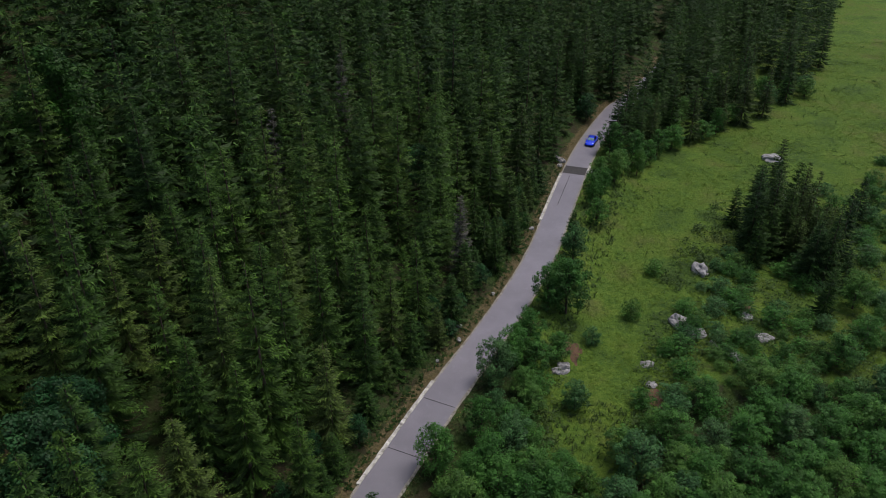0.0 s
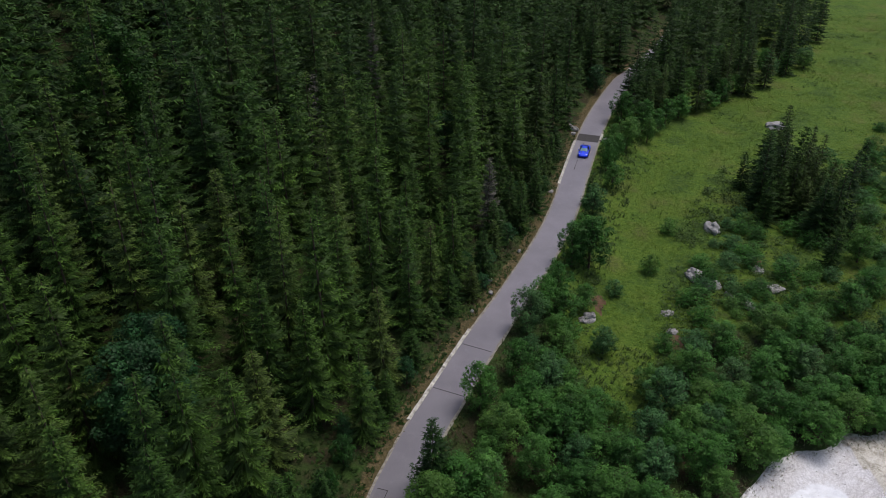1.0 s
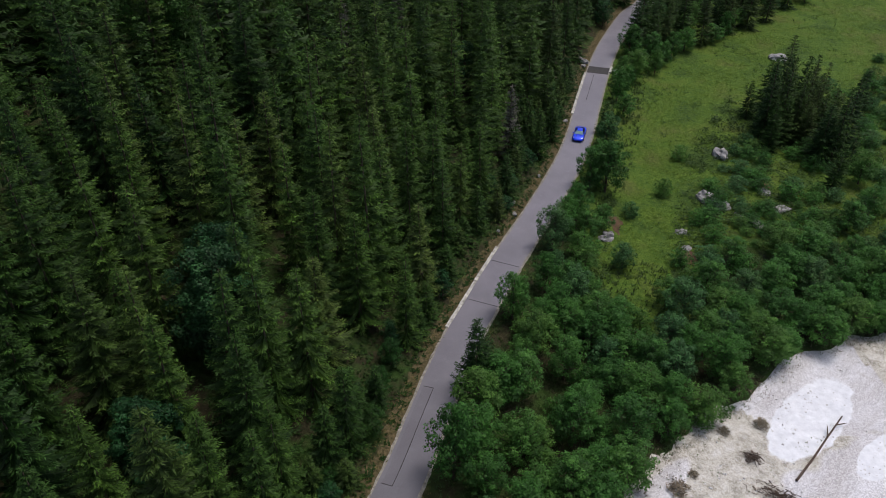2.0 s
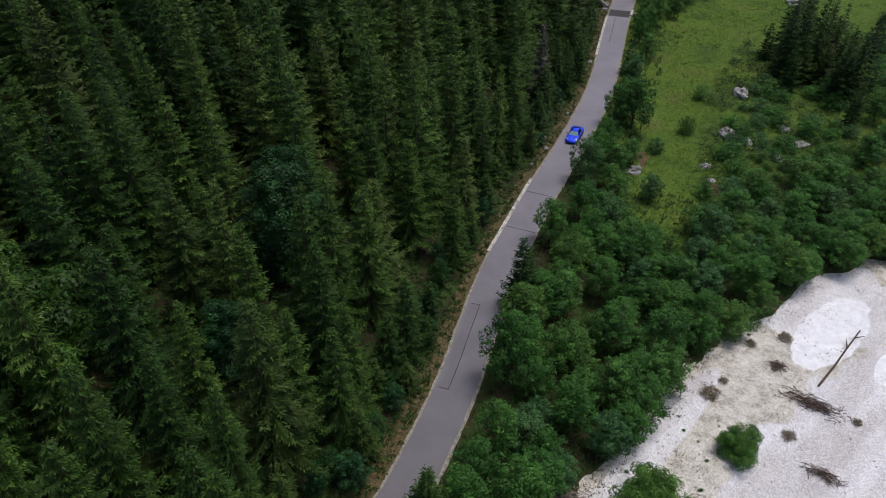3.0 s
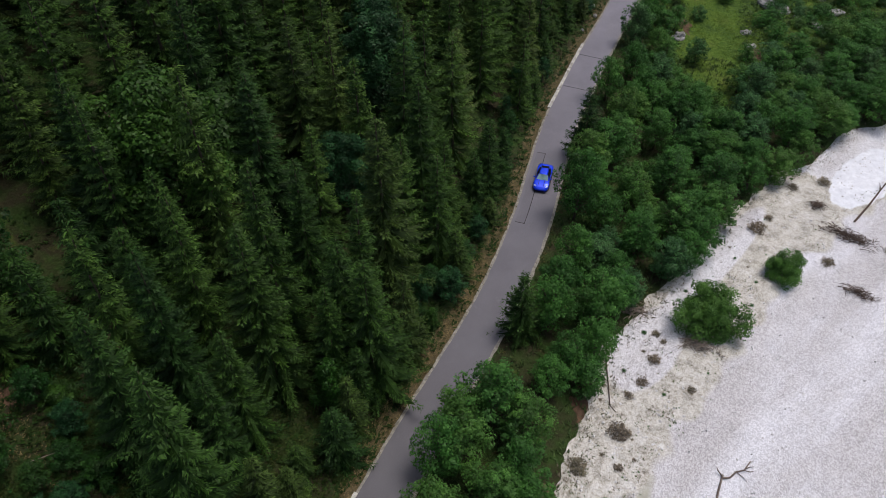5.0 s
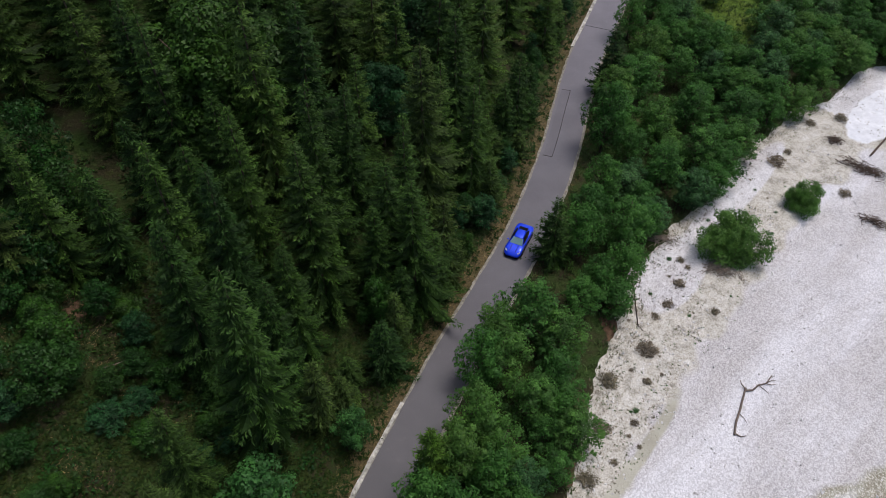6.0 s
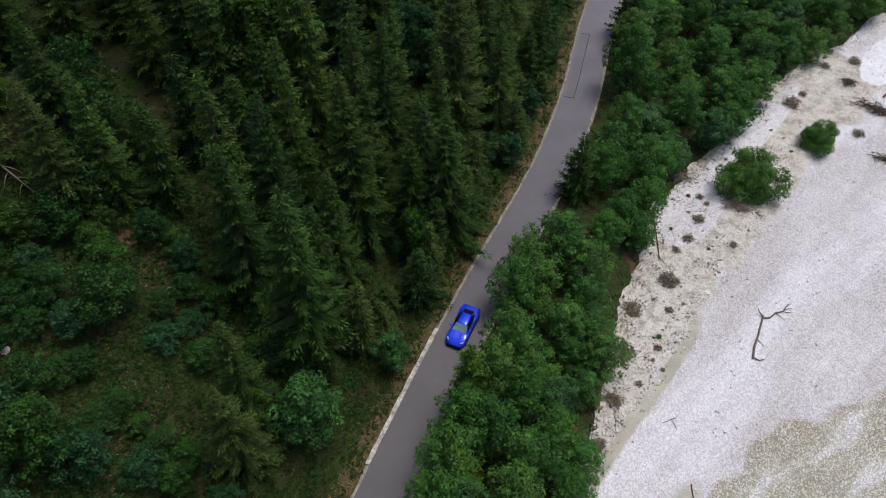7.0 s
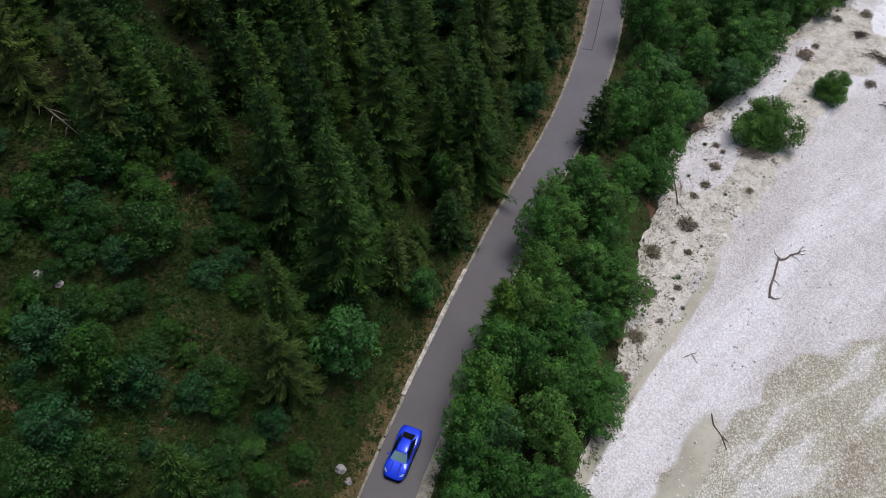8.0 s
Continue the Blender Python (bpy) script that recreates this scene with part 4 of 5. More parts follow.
r_, x_, y_ = scatter(211, 46000, (-74, -27, -24, 14), lambda x, y, r: (aside(ROAD_LINE, x, y) > 3.3 + 0.4 * waves(x, y, 3, 4.0)) & ((aside(ROAD_LINE, x, y) < 15) | (x < -43)) & (waves(x, y, 5, 7.0) + r.normal(0, 0.5, x.size) > -0.35))
stuff("verge_herbs", tufts(r_, x_, y_, height(x_, y_) + 0.02, 4, 0.12, 0.30, 0.075), HERBS, "low green herbs on the bank above the road", "undergrowth")
r_, x_, y_ = scatter(212, 90000, (-70, -30, -18, 26), lambda x, y, r: ((aside(ROAD_LINE, x, y) > 2.25) & (aside(ROAD_LINE, x, y) < 3.7 + 0.5 * waves(x, y, 4, 2.0))) | ((x < -44) & (y < 6) & (waves(x, y, 5, 7.0) + r.normal(0, 0.3, x.size) < -0.45) & (r.rand(x.size) < 0.5)))
stuff("verge_straw", tufts(r_, x_, y_, height(x_, y_) + 0.01, 4, 0.09, 0.26, 0.03), STRAW, "matted straw-coloured grass beside the road", "grass")


def in_scrub(x, y, r):
    d, b = aside(ROAD_LINE, x, y), -aside(BANK_LINE, x, y)
    return (d < -2.4) & (d > -60) & (b < 0.2) & ((y < 66) | (d > -9)) & (y < 130)


r_, x_, y_ = scatter(202, 36000, (-50, -30, 60, 130), in_scrub)
# Dull leaf colour picked to carry the shade of the trees above.
stuff("scrub_undergrowth", tufts(r_, x_, y_, height(x_, y_) - 0.03, 5, 0.4, 0.40, 0.07), DULL_LEAVES, "tangled green undergrowth below the riverside scrub", "undergrowth")


def on_meadow(x, y, r):
    return (meadow(x, y) > 0.3) & (-aside(ROAD_LINE, x, y) > 6) & (waves(x, y, 9, 1.0) + r.normal(0, 0.6, x.size) > 0.0)


r_, x_, y_ = scatter(203, 60000, (10, 56, 125, 215), on_meadow)
stuff("meadow_grass", tufts(r_, x_, y_, height(x_, y_) + 0.02, 4, 0.16, 0.36, 0.06), GRASS, "rough yellow-green meadow grass", "grass")


def low_scrub(seed, count, box, keep, size, leaf, each=26):
    """Low rounded clumps of leaf sprays that run into one another."""
    r, x, y = scatter(seed, count, box, keep)
    radii = size * (0.5 + 0.9 * r.rand(len(x)) ** 1.5)
    centres = np.stack([x, y, height(x, y) + radii * 0.25], -1)
    return leaf_cloud(r, centres, radii, len(x) * each, leaf, 0.7)


def on_flat(x, y, r):
    d = aside(ROAD_LINE, x, y)
    open_ = np.abs(aside(MEADOW_LINE, x, y)) < 3.6 + 0.05 * (y - 60)
    return (d < -7) & ~open_ & (-aside(BANK_LINE, x, y) < -1) & (waves(x, y, 6.0, 4.0) + r.normal(0, 0.35, x.size) > -0.1) & (y > 58 + 0.1 * (x - 14)) & (y < 118 + r.normal(0, 6, x.size))


v_, f_, t_ = low_scrub(221, 7600, (8, 56, 64, 125), on_flat, 0.72, 0.125, 20)
tagged(new("meadow_scrub", leafy("meadow_scrub", v_, f_, t_, DULL_LEAVES)), "dull green low scrub around the meadow", "scrub", kind="stuff")
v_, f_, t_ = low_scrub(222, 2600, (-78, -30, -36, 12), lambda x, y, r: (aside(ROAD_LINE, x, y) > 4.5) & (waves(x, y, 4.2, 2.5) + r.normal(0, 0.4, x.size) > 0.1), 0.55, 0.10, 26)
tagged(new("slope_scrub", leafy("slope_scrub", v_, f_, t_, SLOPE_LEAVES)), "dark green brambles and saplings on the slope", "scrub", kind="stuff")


def on_open(x, y, r):
    return (meadow(x, y) > 0.5) & (-aside(ROAD_LINE, x, y) > 7) & (waves(x, y, 7.0, 3.0) + 0.7 * waves(x, y, 2.3, 1.0) + r.normal(0, 0.3, x.size) > 0.35)


v_, f_, t_ = low_scrub(223, 9000, (12, 58, 125, 215), on_open, 0.42, 0.11, 9)
tagged(new("meadow_herbs", leafy("meadow_herbs", v_, f_, t_, DULL_LEAVES)), "tall dull green herbs in patches on the meadow", "herbs", kind="stuff")


def by_road(x, y, r):
    d = aside(ROAD_LINE, x, y)
    return ((d > 2.25) & (d < 3.9 + 0.6 * waves(x, y, 5, 2.0))) | ((d < -2.3) & (d > -3.0) & (r.rand(x.size) < 0.6))


r_, x_, y_ = scatter(204, 70000, (-50, -35, 40, 160), by_road)
stuff("verge_grass", tufts(r_, x_, y_, height(x_, y_) + 0.01, 4, 0.13, 0.36, 0.05), DRY_GRASS, "dry straw-coloured grass along the road", "grass")

def on_bank(x, y, r):
    b = -aside(BANK_LINE, x, y)
    return (b > -1.0) & (b < 0.4 + 1.6 * r.rand(x.size) ** 2 + 0.8 * waves(x, y, 3.5, 2.0))


r_, x_, y_ = scatter(206, 60000, (-36, -36, 52, 54), on_bank)
z_ = np.maximum(height(x_, y_), bed_height(x_, y_))
half_ = r_.rand(len(x_)) < 0.45
stuff("bank_herbs", tufts(r_, x_[half_], y_[half_], z_[half_] - 0.02, 4, 0.16, 0.22, 0.035), DULL_LEAVES, "green herbs along the gravel bank", "undergrowth")
stuff("bank_straw", tufts(r_, x_[~half_], y_[~half_], z_[~half_] - 0.02, 4, 0.16, 0.28, 0.035), BROWN_LEAVES, "dry brown stalks along the gravel bank", "undergrowth")

r_, x_, y_ = scatter(207, 40000, (-24, -20, 34, 44), lambda x, y, r: (-aside(BANK_LINE, x, y) > 0.5) & (aside(BED_LINE, x, y) > 0.5 + r.normal(0, 0.5, x.size)) & (waves(x, y, 1.5, 6.0) + r.normal(0, 0.45, x.size) > (0.12 + 0.030 * np.clip(y, -5, 30))))
dull_ = r_.rand(len(x_)) < 0.6
for name_, pick_, material_, label_ in (("terrace_herbs", dull_, DULL_LEAVES, "grey-green herbs between the pebbles of the terrace"), ("terrace_stalks", ~dull_, BROWN_LEAVES, "dry brown herbs between the pebbles of the terrace")):
    stuff(name_, tufts(r_, x_[pick_], y_[pick_], bed_height(x_[pick_], y_[pick_]) - 0.01, 5, 0.08, 0.13, 0.035), material_, label_, "undergrowth")

r_, x_, y_ = scatter(205, 60000, (-32, -32, 45, 52), lambda x, y, r: (-aside(BANK_LINE, x, y) > 0.3) & (waves(x, y, 1.7, 3.0) + r.normal(0, 0.6, x.size) > 0.55) & (r.rand(x.size) < 0.75))
size_ = (0.05 + 0.12 * r_.rand(len(x_)) ** 3)[:, None, None]
shape_ = np.array([(1, 0, 0), (0, 1, 0), (-1, 0, 0), (0, -1, 0), (0, 0, 0.7), (0, 0, -0.5)])
verts_ = (shape_ + r_.normal(0, 0.18, (len(x_), 6, 3))) * size_ + np.stack([x_, y_, bed_height(x_, y_) + 0.02], -1)[:, None]
faces_ = (np.array([(0, 1, 4), (1, 2, 4), (2, 3, 4), (3, 0, 4), (1, 0, 5), (2, 1, 5), (3, 2, 5), (0, 3, 5)]) + 6 * np.arange(len(x_))[:, None, None]).reshape(-1, 3)
tagged(new("cobbles", mesh_of("cobbles", verts_.reshape(-1, 3).tolist(), faces_.tolist(), PEBBLE)), "pale loose cobbles on the gravel bed", "stones", kind="stuff")


# ---- rocks ----
def rock(x, y, z, a, b, c, turn, seed, label, tilt=0.0, material=ROCK):
    bm = bmesh.new()
    bmesh.ops.create_icosphere(bm, subdivisions=3, radius=1)
    for v in bm.verts:
        p = v.co.normalized()
        k = 0.72 + 0.5 * noise.noise(p * 1.3 + Vector((seed * 7.1, 0, 0))) + 0.22 * noise.noise(p * 3.4 + Vector((0, seed * 3.7, 0)))
        k = min(k, 0.86 + 0.05 * math.sin(seed + p.x * 4))
        v.co = Vector((p.x * a, p.y * b, p.z * c)) * k
    me = bpy.data.meshes.new("boulder")
    bm.to_mesh(me)
    bm.free()
    me.materials.append(material)
    ob = tagged(new("boulder", me), label, "boulder", "boulders")
    ob.matrix_basis = pose(x, y, z, tilt, 0, turn)
    return ob


for i, (x, y, a, b, c, turn, tilt, label) in enumerate((
        (37.0, 94.0, 1.4, 2.2, 1.5, 20, 15, "pale grey limestone slab in the meadow"), (30.6, 81.2, 1.5, 2.6, 1.5, 25, 10, "large pale limestone block in the meadow"),
        (31.9, 78.9, 2.0, 1.3, 1.2, 10, 0, "large pale limestone block in the meadow"), (35.4, 74.6, 0.9, 2.6, 0.8, 30, 0, "long low grey rock rib in the scrub"),
        (33.9, 77.0, 0.5, 1.0, 0.5, 30, 0, "long low grey rock rib in the scrub"), (40.3, 78.2, 2.0, 1.2, 0.6, 0, 0, "flat grey rock among the shrubs"), (39.8, 83.0, 1.1, 1.6, 0.6, 15, 0, "flat grey rock among the shrubs"),
        (14.2, 71.8, 1.5, 1.1, 0.9, 30, 0, "broken pale rock beside red earth"), (13.3, 71.0, 0.8, 0.7, 0.6, 0, 0, "broken pale rock beside red earth"), (24.6, 73.0, 1.1, 0.8, 0.6, 0, 0, "small pale rock in the scrub"),
        (24.2, 69.3, 0.9, 0.9, 0.5, 50, 0, "small pale rock in the scrub"), (62.0, 134.0, 2.6, 2.0, 1.3, 20, 0, "grey rock outcrop below the spruces"), (57.5, 118.0, 1.5, 2.4, 1.0, 10, 0, "grey rock outcrop below the spruces"),
        (-62.4, -5.6, 0.9, 0.6, 0.45, 10, 0, "grey rock outcrop on the slope"), (-61.2, -6.0, 0.5, 0.4, 0.35, 10, 0, "grey rock outcrop on the slope"), (-41.6, -17.2, 0.55, 0.5, 0.5, 0, 0, "small grey stone on the verge"),
        (-41.0, -18.1, 0.35, 0.4, 0.35, 40, 0, "small grey stone on the verge"), (2.0, 77.0, 0.45, 0.4, 0.4, 0, 0, "pale stone on the verge"), (-0.7, 70.4, 0.35, 0.3, 0.3, 30, 0, "pale stone on the verge"))):
    rock(x, y, ground_at(x, y) + 0.15 * c, a, b, c, turn, i + 1, label, tilt)
for i, (s, d, a) in enumerate(((203.6, 3.1, 1.1), (201.6, 2.9, 0.7), (204.6, 3.9, 0.6), (201.0, -3.3, 1.0), (199.6, -3.7, 0.7), (177.5, 2.9, 0.5), (158.0, 2.9, 0.4), (147.0, 2.8, 0.5))):
    x, y, way = along(s)
    x, y = x - math.sin(way) * d, y + math.cos(way) * d
    rock(x, y, ground_at(x, y) + 0.2, a, a * 0.8, a * 0.7, i * 40, i + 31, "white limestone boulder at the road edge")


def soil(x, y, a, b, turn, seed, label):
    """A bare patch: a low mound that follows the ground."""
    r = np.random.RandomState(seed)
    verts, faces, n, rings = [], [], 22, 7
    for i in range(rings):
        for k in range(n):
            t = k * 6.283 / n
            u = i / (rings - 1) * (1 + 0.25 * math.sin(3 * t + seed) + 0.12 * math.sin(7 * t))
            px, py = x + a * u * math.cos(t + turn), y + b * u * math.sin(t + turn)
            verts.append((px, py, ground_at(px, py) + (0.16 * (1 - (i / (rings - 1)) ** 2) - 0.06) + r.normal(0, 0.02)))
    for i in range(rings - 1):
        faces += [(i * n + k, (i + 1) * n + k, (i + 1) * n + (k + 1) % n, i * n + (k + 1) % n) for k in range(n)]
    tagged(new("bare_earth", mesh_of("bare_earth", verts, faces, EARTH, True)), label, "earth", kind="structure")


for i, (x, y, a, b) in enumerate(((15.9, 75.2, 1.4, 2.2), (-61.3, -14.9, 2.6, 1.4), (-57.4, 5.6, 1.8, 1.0), (-55.0, 4.2, 1.0, 0.8), (-44.3, -18.2, 1.2, 0.5), (-49.0, -16.0, 0.9, 0.6), (40.0, 84.5, 1.8, 1.2), (24.0, 67.0, 1.5, 2.0),
                                  (-17.3, -4.8, 1.0, 1.8), (-15.3, 1.0, 0.9, 1.5), (-19.4, -9.3, 0.9, 1.6), (-11.3, 9.6, 0.9, 1.4))):
    soil(x, y, a, b, i * 0.7, i, "bare reddish-brown earth patch among the grass")


# ---- driftwood, brush and bushes on the gravel ----
def wood(name, runs, material, label, category="driftwood"):
    """Branching sticks: each run is a list of points with its thickness at the start and the end."""
    pieces = []
    for points, r0, r1 in runs:
        n = len(points)
        pieces.append(tube(points, [r0 + (r1 - r0) * i / (n - 1) for i in range(n)], 6))
    return tagged(new(name, mesh_of(name, *joined(pieces), material, True)), label, category)


def bz(x, y):
    return float(bed_height(np.array([x]), np.array([y]))[0])


def lying(points, lift):
    return [(x, y, bz(x, y) + lift) for x, y in points]


wood("driftwood_log", [(lying([(-2.7, -1.9), (-2.2, -0.7), (-1.4, 0.6), (-1.1, 1.2), (-0.3, 2.6)], 0.10), 0.10, 0.085), (lying([(-0.5, 2.3), (0.2, 2.3), (0.9, 2.8), (1.6, 2.9), (2.4, 3.7)], 0.13), 0.10, 0.05),
                       (lying([(-2.7, -1.7), (-2.2, -2.1), (-1.7, -2.0)], 0.12), 0.07, 0.03), (lying([(1.5, 2.9), (2.0, 2.7), (2.5, 2.8)], 0.16), 0.05, 0.02), (lying([(0.9, 2.8), (1.3, 2.3), (1.5, 1.9)], 0.1), 0.04, 0.015),
                       (lying([(-1.7, 0.1), (-1.4, -0.4), (-1.3, -0.8)], 0.1), 0.04, 0.015), (lying([(1.7, 3.0), (2.2, 3.2), (2.6, 3.2)], 0.12), 0.05, 0.02),
                       ([(-0.4, 2.5, bz(0, 2.5) + 0.1), (-0.7, 2.9, bz(0, 2.5) + 0.35), (-0.8, 3.1, bz(0, 2.5) + 0.6)], 0.07, 0.03)], WORN_WOOD, "brown forked driftwood log lying on pale gravel")
wood("driftwood_branch", [(lying([(-11.2, -13.0), (-11.3, -14.0), (-10.9, -15.0), (-10.8, -16.2)], 0.06), 0.06, 0.03), (lying([(-10.9, -15.0), (-10.5, -15.6)], 0.09), 0.05, 0.02)], WET_WOOD, "thin dark branch stranded on the gravel")
wood("driftwood_branch", [(lying([(-12.2, -7.6), (-11.4, -7.3), (-11.1, -8.2)], 0.04), 0.035, 0.02), (lying([(-11.4, -7.3), (-10.9, -7.2)], 0.06), 0.04, 0.02)], WET_WOOD, "small dark twig stranded on the gravel")
wood("driftwood_log", [(lying([(-7.8, 15.2), (-8.1, 12.6), (-8.5, 9.6)], 0.08), 0.07, 0.04), (lying([(-8.5, 9.6), (-8.1, 8.9)], 0.1), 0.04, 0.02)], WET_WOOD, "thin brown pole lying under the bank")
wood("driftwood_log", [(lying([(23.6, 32.2), (26.2, 34.6), (28.6, 37.0), (31.6, 40.0)], 0.16), 0.14, 0.07), (lying([(28.6, 37.0), (29.4, 38.6)], 0.3), 0.09, 0.03), (lying([(30.3, 38.7), (31.5, 38.9)], 0.3), 0.08, 0.03)], WET_WOOD, "long dark log beside the white gravel channel")


def brush(x0, y0, x1, y1, wide, count, seed, label):
    r = np.random.RandomState(seed)
    runs = []
    for _ in range(count):
        u = 0.5 + 0.45 * np.clip(r.normal(0, 0.5), -1, 1)
        heap = 1 - abs(2 * u - 1)
        x, y = x0 + (x1 - x0) * u + r.normal(0, wide * 0.4), y0 + (y1 - y0) * u + r.normal(0, wide * 0.4)
        a, ln = math.atan2(y1 - y0, x1 - x0) + r.normal(0, 0.9), 0.35 + 1.0 * r.rand() ** 2
        z = bz(x, y) + 0.03 + 0.55 * r.rand() * heap
        dx, dy = math.cos(a) * ln / 2, math.sin(a) * ln / 2
        bend = r.normal(0, 0.12, 2)
        runs.append(([(x - dx, y - dy, z), (x + bend[0], y + bend[1], z + 0.08), (x + dx, y + dy, z + r.normal(0, 0.14))], 0.035 * (0.5 + r.rand()), 0.012))
    return wood("flood_snag", runs, (WET_WOOD, DEAD_WOOD)[seed % 3 == 1], label, "brush")


brush(19.8, 31.7, 24.6, 28.4, 1.3, 260, 2, "brown heap of flood debris and branches on gravel")
brush(18.3, 23.1, 20.9, 20.9, 0.7, 110, 3, "small heap of flood debris on gravel")
brush(20.0, 35.4, 20.8, 34.2, 0.8, 70, 6, "dark uprooted stump with broken roots on gravel")
brush(-0.5, 16.6, 3.2, 15.2, 1.0, 150, 4, "dry brushwood at the foot of a bush")
brush(-5.0, 20.6, -2.6, 20.4, 1.2, 150, 7, "dry brushwood below the bank")
DRY_PATTERNS = [broadleaf(85 + i, 1.2, 1.0, BROWN_LEAVES, 800, 0.075, "dry_shrub", 0.01) for i in range(2)]
THICKET = broadleaf(81, 4.3, 3.7, BRIGHT_LEAVES, 22000, 0.09, "willow_bush", 0.02)
THICKET.matrix_basis = pose(2.9, 18.6, bz(2.9, 18.6) - 0.1)
tagged(THICKET, "dense rounded green willow bush on gravel", "bush", "gravel bushes")
ob = copy_thing(THICKET, scaled(12.7, 24.5, bz(12.7, 24.5) - 0.1, 70, 0.62, 0.68))
tagged(ob, "small rounded green willow bush on gravel", "bush", "gravel bushes")
for i, (x, y, k) in enumerate(((12.3, 31.6, 1.2), (22.8, 39.0, 0.9), (-3.3, 14.4, 0.75), (-5.0, 12.0, 0.65), (-2.4, 17.5, 0.5), (-8.3, 6.9, 1.1), (-10.1, 12.0, 1.2), (-6.6, 10.6, 0.5), (-1.9, 16.5, 0.4), (-0.7, 10.9, 0.5), (18.3, 26.4, 0.8), (25.5, 27.7, 0.6),
                               (-14.0, -1.0, 1.0), (-16.0, -5.5, 0.9), (-18.0, -9.4, 0.8), (-12.4, 3.8, 1.0), (14.2, 33.2, 0.6), (18.8, 38.2, 0.7), (-9.0, 3.5, 0.5), (-11.0, -0.5, 0.45), (-13.5, -4.0, 0.4))):
    m = scaled(x, y, bz(x, y) - 0.03, i * 67, k, k * 0.5)
    ob = copy_thing(DRY_PATTERNS[i % 2], m) if i > 1 else DRY_PATTERNS[i]
    ob.matrix_basis = m
    tagged(ob, "low dry brown shrub rooted in the gravel", "shrub", "dry shrubs")
for i in range(420):
    x, y = chance.uniform(-23, 14), chance.uniform(-18, 34)
    b, t_ = -float(aside(BANK_LINE, x, y)[0]), float(aside(BED_LINE, x, y)[0])
    if b < 0.6 or t_ < 0.4 or (x - 2.9) ** 2 + (y - 18.6) ** 2 < 9:
        continue
    k = 0.10 + 0.24 * chance.random() ** 2.5
    ob = copy_thing(SHRUB_PATTERNS[1] if i % 2 else DRY_PATTERNS[1], scaled(x, y, bz(x, y) - 0.02, i * 31, k if i % 2 == 0 else k * 0.6, k * (0.7 if i % 2 == 0 else 0.3)))
    tagged(ob, "small grey-green shrublet between the pebbles" if i % 2 else "small dry brown shrublet between the pebbles", "shrub", "gravel shrublets")

# ---- dead wood on the slope ----
def sticks_on_slope():
    r = np.random.RandomState(3)
    up = lambda x, y, k: (x, y, ground_at(x, y) + k)
    runs = [([up(-69.0, 11.4, 1.6), up(-66.5, 9.6, 1.5), up(-63.5, 7.6, 1.0), up(-61.2, 6.2, 0.5)], 0.14, 0.05)]
    for k in range(13):
        u = 0.15 + 0.8 * k / 13
        x, y = -69.0 + 7.8 * u, 11.4 - 5.2 * u
        a = -0.6 + r.normal(0, 0.25) + (0.9 if k % 2 else -0.7)
        ln = (1.3 - u * 0.5) * (1.0 + r.rand())
        runs.append(([up(x, y, 1.4 - u), up(x + math.cos(a) * ln * 0.5, y + math.sin(a) * ln * 0.5, 1.5 - u), up(x + math.cos(a) * ln, y + math.sin(a) * ln, 1.2 - u)], 0.05, 0.015))
    wood("fallen_tree", runs, DEAD_WOOD, "bleached fallen dead tree with bare branches on the slope", "dead tree")
    wood("fallen_pole", [([up(-52.6, 0.0, 0.3), up(-51.2, 0.9, 0.35), up(-50.0, 1.8, 0.3)], 0.05, 0.03)], DEAD_WOOD, "thin pale dead pole lying in the grass", "dead wood")


sticks_on_slope()
DEAD_SPRUCE = spruce(41, 14, 2.2, 0.9, 0.25, GREY_TWIGS)
for i, (x, y, h) in enumerate([(2.2, 86.2, 12), (-13.5, 99.4, 17), (-19.8, 84.4, 15)]):
    m = scaled(x, y, ground_at(x, y) - 0.1, 50 * i, 1.0, h / 14)
    ob = copy_thing(DEAD_SPRUCE, m) if i else DEAD_SPRUCE
    ob.matrix_basis = m
    tagged(ob, "grey dying spruce with thin bare boughs on the slope", "tree", "dying spruces")

# ---- the car ----
def ring_loft(sections):
    """Quads between rings of equal size, capped at both ends."""
    n = len(sections[0])
    verts = [v for s in sections for v in s]
    faces = [(i * n + k, i * n + (k + 1) % n, (i + 1) * n + (k + 1) % n, (i + 1) * n + k) for i in range(len(sections) - 1) for k in range(n)]
    return verts, faces + [tuple(range(n))[::-1], tuple(range(len(verts) - n, len(verts)))]


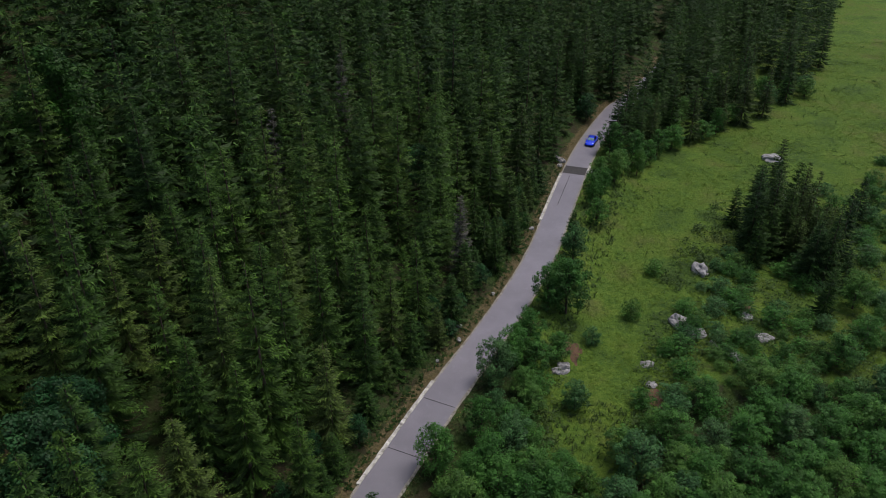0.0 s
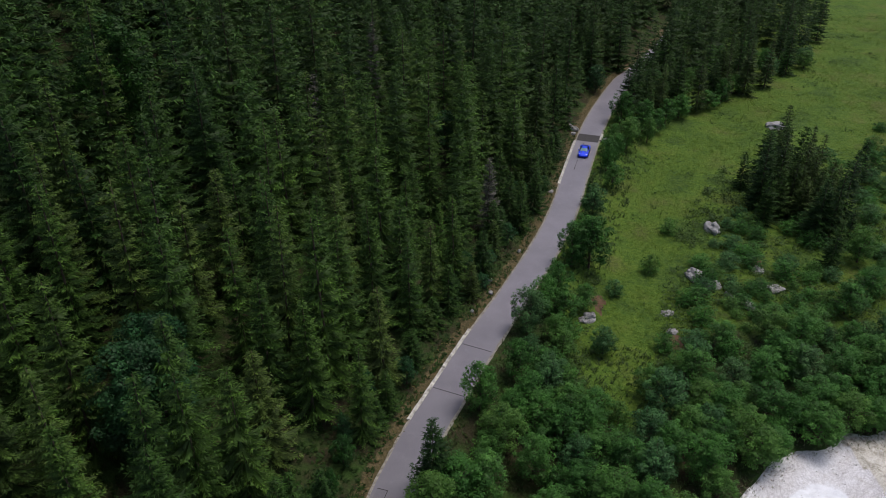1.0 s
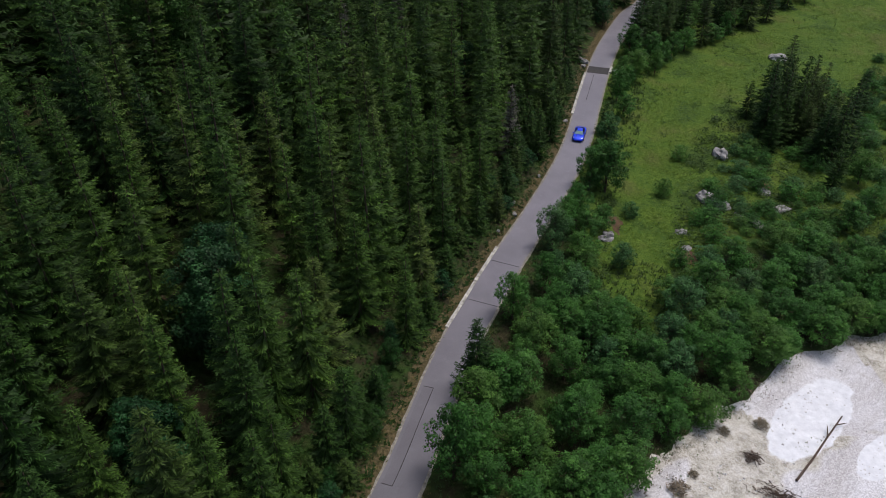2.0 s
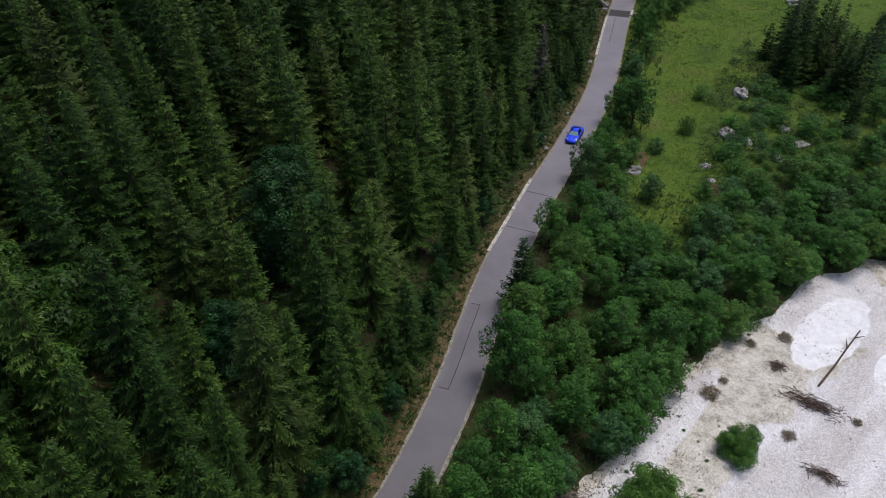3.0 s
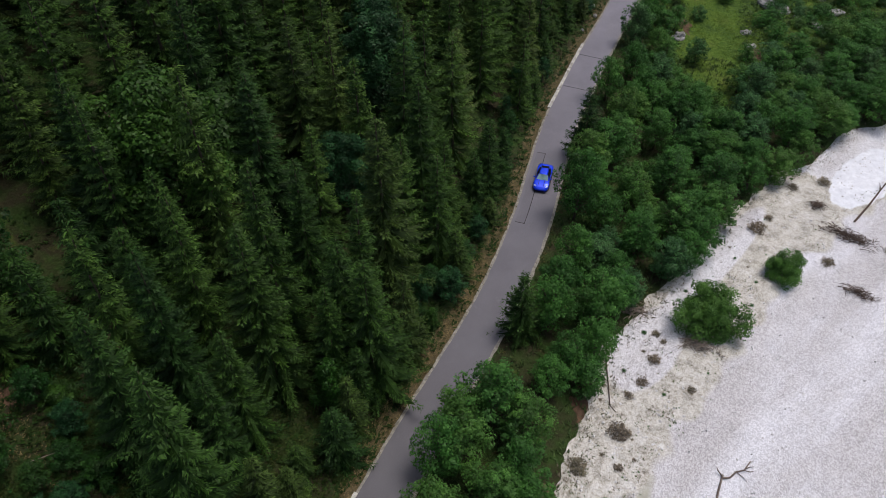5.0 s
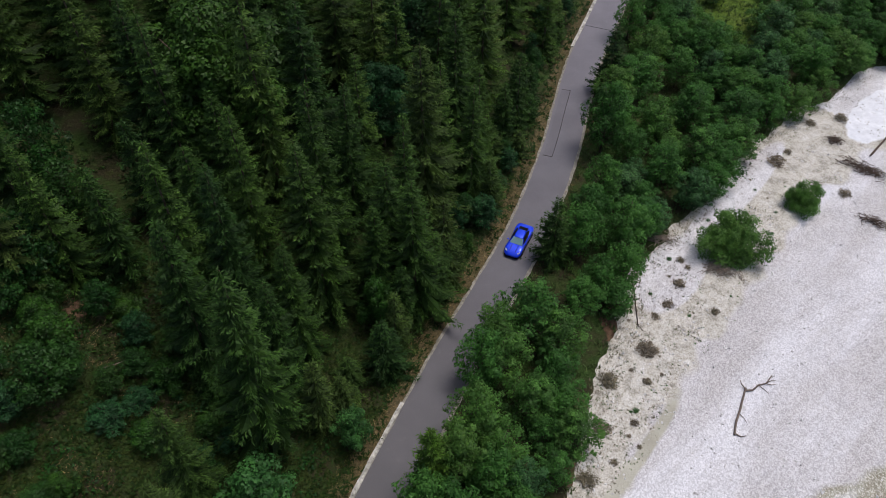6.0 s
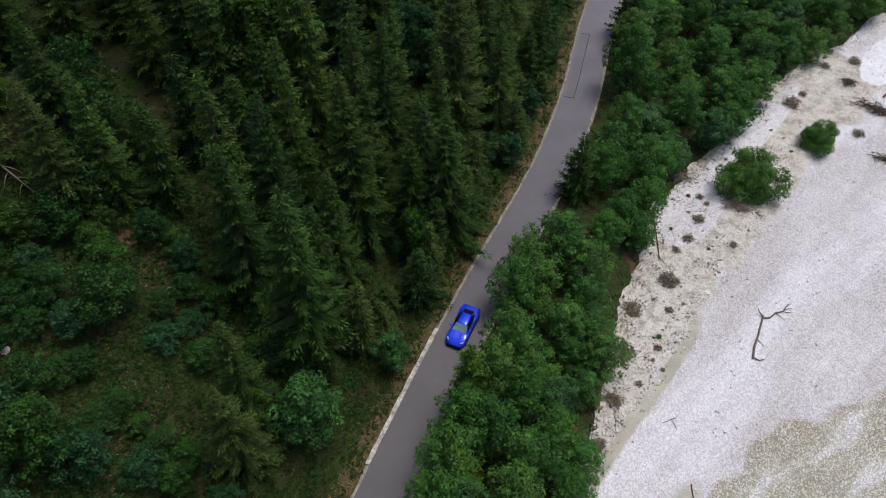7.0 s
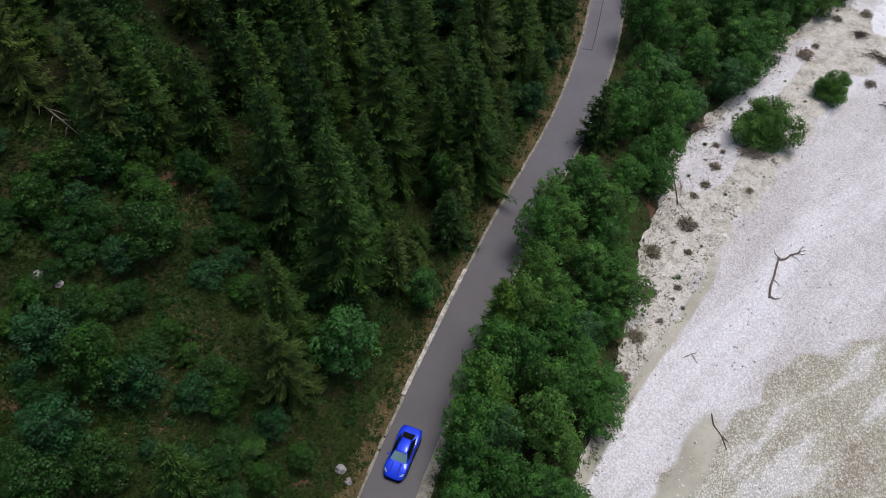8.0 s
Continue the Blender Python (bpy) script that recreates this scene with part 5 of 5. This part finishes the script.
def sports_car():
    car = tagged(new("car"), "bright blue two-door sports coupe driving down the road", "car")
    stations = ((-2.24, 0.66, 0.74, 0.36), (-2.14, 0.84, 0.86, 0.28), (-1.75, 0.94, 0.95, 0.22), (-1.35, 0.96, 0.97, 0.20), (-0.9, 0.93, 0.95, 0.19), (-0.3, 0.88, 0.92, 0.19), (0.3, 0.87, 0.91, 0.19),
                (0.8, 0.90, 0.90, 0.19), (1.2, 0.94, 0.86, 0.20), (1.55, 0.94, 0.79, 0.21), (1.9, 0.87, 0.69, 0.23), (2.12, 0.74, 0.58, 0.26), (2.24, 0.50, 0.47, 0.30))
    rings = []
    for y, w, top, low in stations:
        arch = 0.05 if abs(abs(y) - 1.37) < 0.35 else 0.0
        half = [(0.34 * w, top - 0.012), (0.72 * w, top - 0.02 + arch), (0.93 * w, top - 0.09 + arch), (w, top - 0.22), (0.985 * w, low + 0.14), (0.90 * w, low)]
        rings.append([(x, y, z) for x, z in half] + [(-x, y, z) for x, z in half[::-1]])
    body = child("body", mesh_of("body", *ring_loft(rings), PAINT, True), car, "bright blue lacquered bodywork")
    edge = body.modifiers.new("round", "BEVEL")
    edge.width, edge.segments, edge.limit_method = 0.02, 2, "ANGLE"
    belt = [(-1.62, 0.56, 0.965), (-0.95, 0.74, 0.95), (0.0, 0.76, 0.93), (0.92, 0.70, 0.90)]
    head = [(-0.86, 0.47, 1.235), (-0.45, 0.53, 1.275), (-0.05, 0.54, 1.275), (0.22, 0.52, 1.245)]

    def slab(name, corners, material, thick=0.02, label=""):
        bm = bmesh.new()
        face = bm.faces.new([bm.verts.new(c) for c in corners])
        bmesh.ops.solidify(bm, geom=[face], thickness=-thick)
        return part(name, bm, material, car, label)

    roof_rings = []
    for y, w, z in [(-0.98, 0.45, 1.19)] + head + [(0.28, 0.50, 1.228)]:
        roof_rings.append([(w, y, z - 0.035), (w * 0.72, y, z + 0.008), (0, y, z + 0.02), (-w * 0.72, y, z + 0.008), (-w, y, z - 0.035), (0, y, z - 0.05)])
    child("roof", mesh_of("roof", *ring_loft(roof_rings), PAINT, True), car)
    slab("windscreen", [(-0.70, 0.93, 0.895), (0.70, 0.93, 0.895), (0.50, 0.25, 1.228), (-0.50, 0.25, 1.228)], GLASS, label="pale windscreen coloured like reflected sky")
    slab("rear_window", [(0.50, -1.52, 1.052), (-0.50, -1.52, 1.052), (-0.43, -0.97, 1.195), (0.43, -0.97, 1.195)], BLACK, label="black slatted rear window")
    for k in (-1, 1):
        slab("side_skirt", [(k * 0.86, -0.95, 0.20), (k * 0.97, -0.95, 0.22), (k * 0.95, 0.95, 0.22), (k * 0.86, 0.95, 0.20)][::k], BLACK, 0.05)
        slab("side_window", [(k * 0.755, 0.85, 0.905), (k * 0.53, 0.22, 1.22), (k * 0.545, -0.40, 1.245), (k * 0.48, -0.88, 1.20), (k * 0.66, -1.45, 0.965), (k * 0.80, -0.4, 0.93)][::k], BLACK)
        slab("windscreen_pillar", [(k * 0.73, 0.95, 0.90), (k * 0.79, 0.88, 0.90), (k * 0.56, 0.22, 1.235), (k * 0.50, 0.27, 1.24)][::k], PAINT, 0.03)
        lamp = [(k * 0.50, 1.98, 0.655), (k * 0.74, 1.93, 0.66), (k * 0.84, 1.70, 0.735), (k * 0.70, 1.72, 0.752)][::k]
        slab("headlight", lamp, LENS, 0.04, "clear headlight")
        slab("tail_light", [(k * 0.36, -2.20, 0.80), (k * 0.78, -2.12, 0.82), (k * 0.78, -2.17, 0.74), (k * 0.36, -2.25, 0.72)][::-k], RED_LENS, 0.03)
        bm = bmesh.new()
        bmesh.ops.create_icosphere(bm, subdivisions=2, radius=1, matrix=pose(k * 0.99, 0.62, 0.97) @ Matrix.Diagonal((0.12, 0.07, 0.07, 1)))
        part("door_mirror", bm, PAINT, car, smooth=True)
        for y in (-1.35, 1.37):
            wheel = new("wheel")
            wheel.parent, wheel.matrix_basis = car, pose(k * 0.82, y, 0.335, 0, 90, 0)
            prof = [(0.335, 0.11), (0.33, 0.13), (0.24, 0.135), (0.24, -0.135), (0.33, -0.13), (0.335, -0.11)]
            v = [(a * math.cos(i * 0.2618), a * math.sin(i * 0.2618), b) for i in range(24) for a, b in prof]
            f = [(i * 6 + j, ((i + 1) % 24) * 6 + j, ((i + 1) % 24) * 6 + (j + 1) % 6, i * 6 + (j + 1) % 6) for i in range(24) for j in range(6)]
            child("tyre", mesh_of("tyre", v, f, RUBBER), wheel)
            bm = bmesh.new()
            bmesh.ops.create_cone(bm, cap_ends=True, segments=20, radius1=0.07, radius2=0.07, depth=0.2)
            for i in range(5):
                bmesh.ops.create_cube(bm, size=1, matrix=pose(0, 0, 0.06 * k, 0, 0, i * 72) @ pose(0.14, 0, 0) @ Matrix.Diagonal((0.22, 0.06, 0.05, 1)))
            part("rim", bm, ALLOY, wheel)
        # Black strips drawn for the shade along the bonnet's creases.
        slab("bonnet_crease_shade", [(k * 0.30, 1.05, 0.895), (k * 0.36, 1.05, 0.893), (k * 0.33, 1.90, 0.71), (k * 0.29, 1.90, 0.71)][::k], BLACK, 0.006)
    slab("front_splitter", [(-0.60, 2.30, 0.26), (-0.84, 2.02, 0.26), (0.84, 2.02, 0.26), (0.60, 2.30, 0.26)], BLACK, 0.03)
    slab("grille", [(-0.40, 2.255, 0.42), (0.40, 2.255, 0.42), (0.46, 2.21, 0.30), (-0.46, 2.21, 0.30)], BLACK, 0.02)
    car.scale = (0.95, 0.95, 0.95)
    return car


car = sports_car()
CAR_PATH = [(0.0, 214.4, -0.25), (0.5, 204.4, -0.25), (1.0, 194.0, -0.2), (1.5, 183.5, -0.1), (3.0, 151.9, 0.1), (3.5, 141.1, 0.05), (4.0, 130.2, 0.0), (4.5, 119.1, -0.1), (6.0, 87.2, 0.2),
            (6.5, 77.1, 0.12), (7.0, 67.3, 0.05), (7.5, 57.7, 0.1), (8.0, 48.3, 0.14)]


def motions():
    steps = [r[0] for r in CAR_PATH]
    rows = []
    for i in range(33):
        t = i * 0.25
        s, d = np.interp(t, steps, [r[1] for r in CAR_PATH]), np.interp(t, steps, [r[2] for r in CAR_PATH])
        x, y, way = along(s)
        rows.append((t, pose(x - math.sin(way) * d, y + math.cos(way) * d, 0.004, 0, 0, math.degrees(way) + 90)))
    walk(car, rows)


motions()
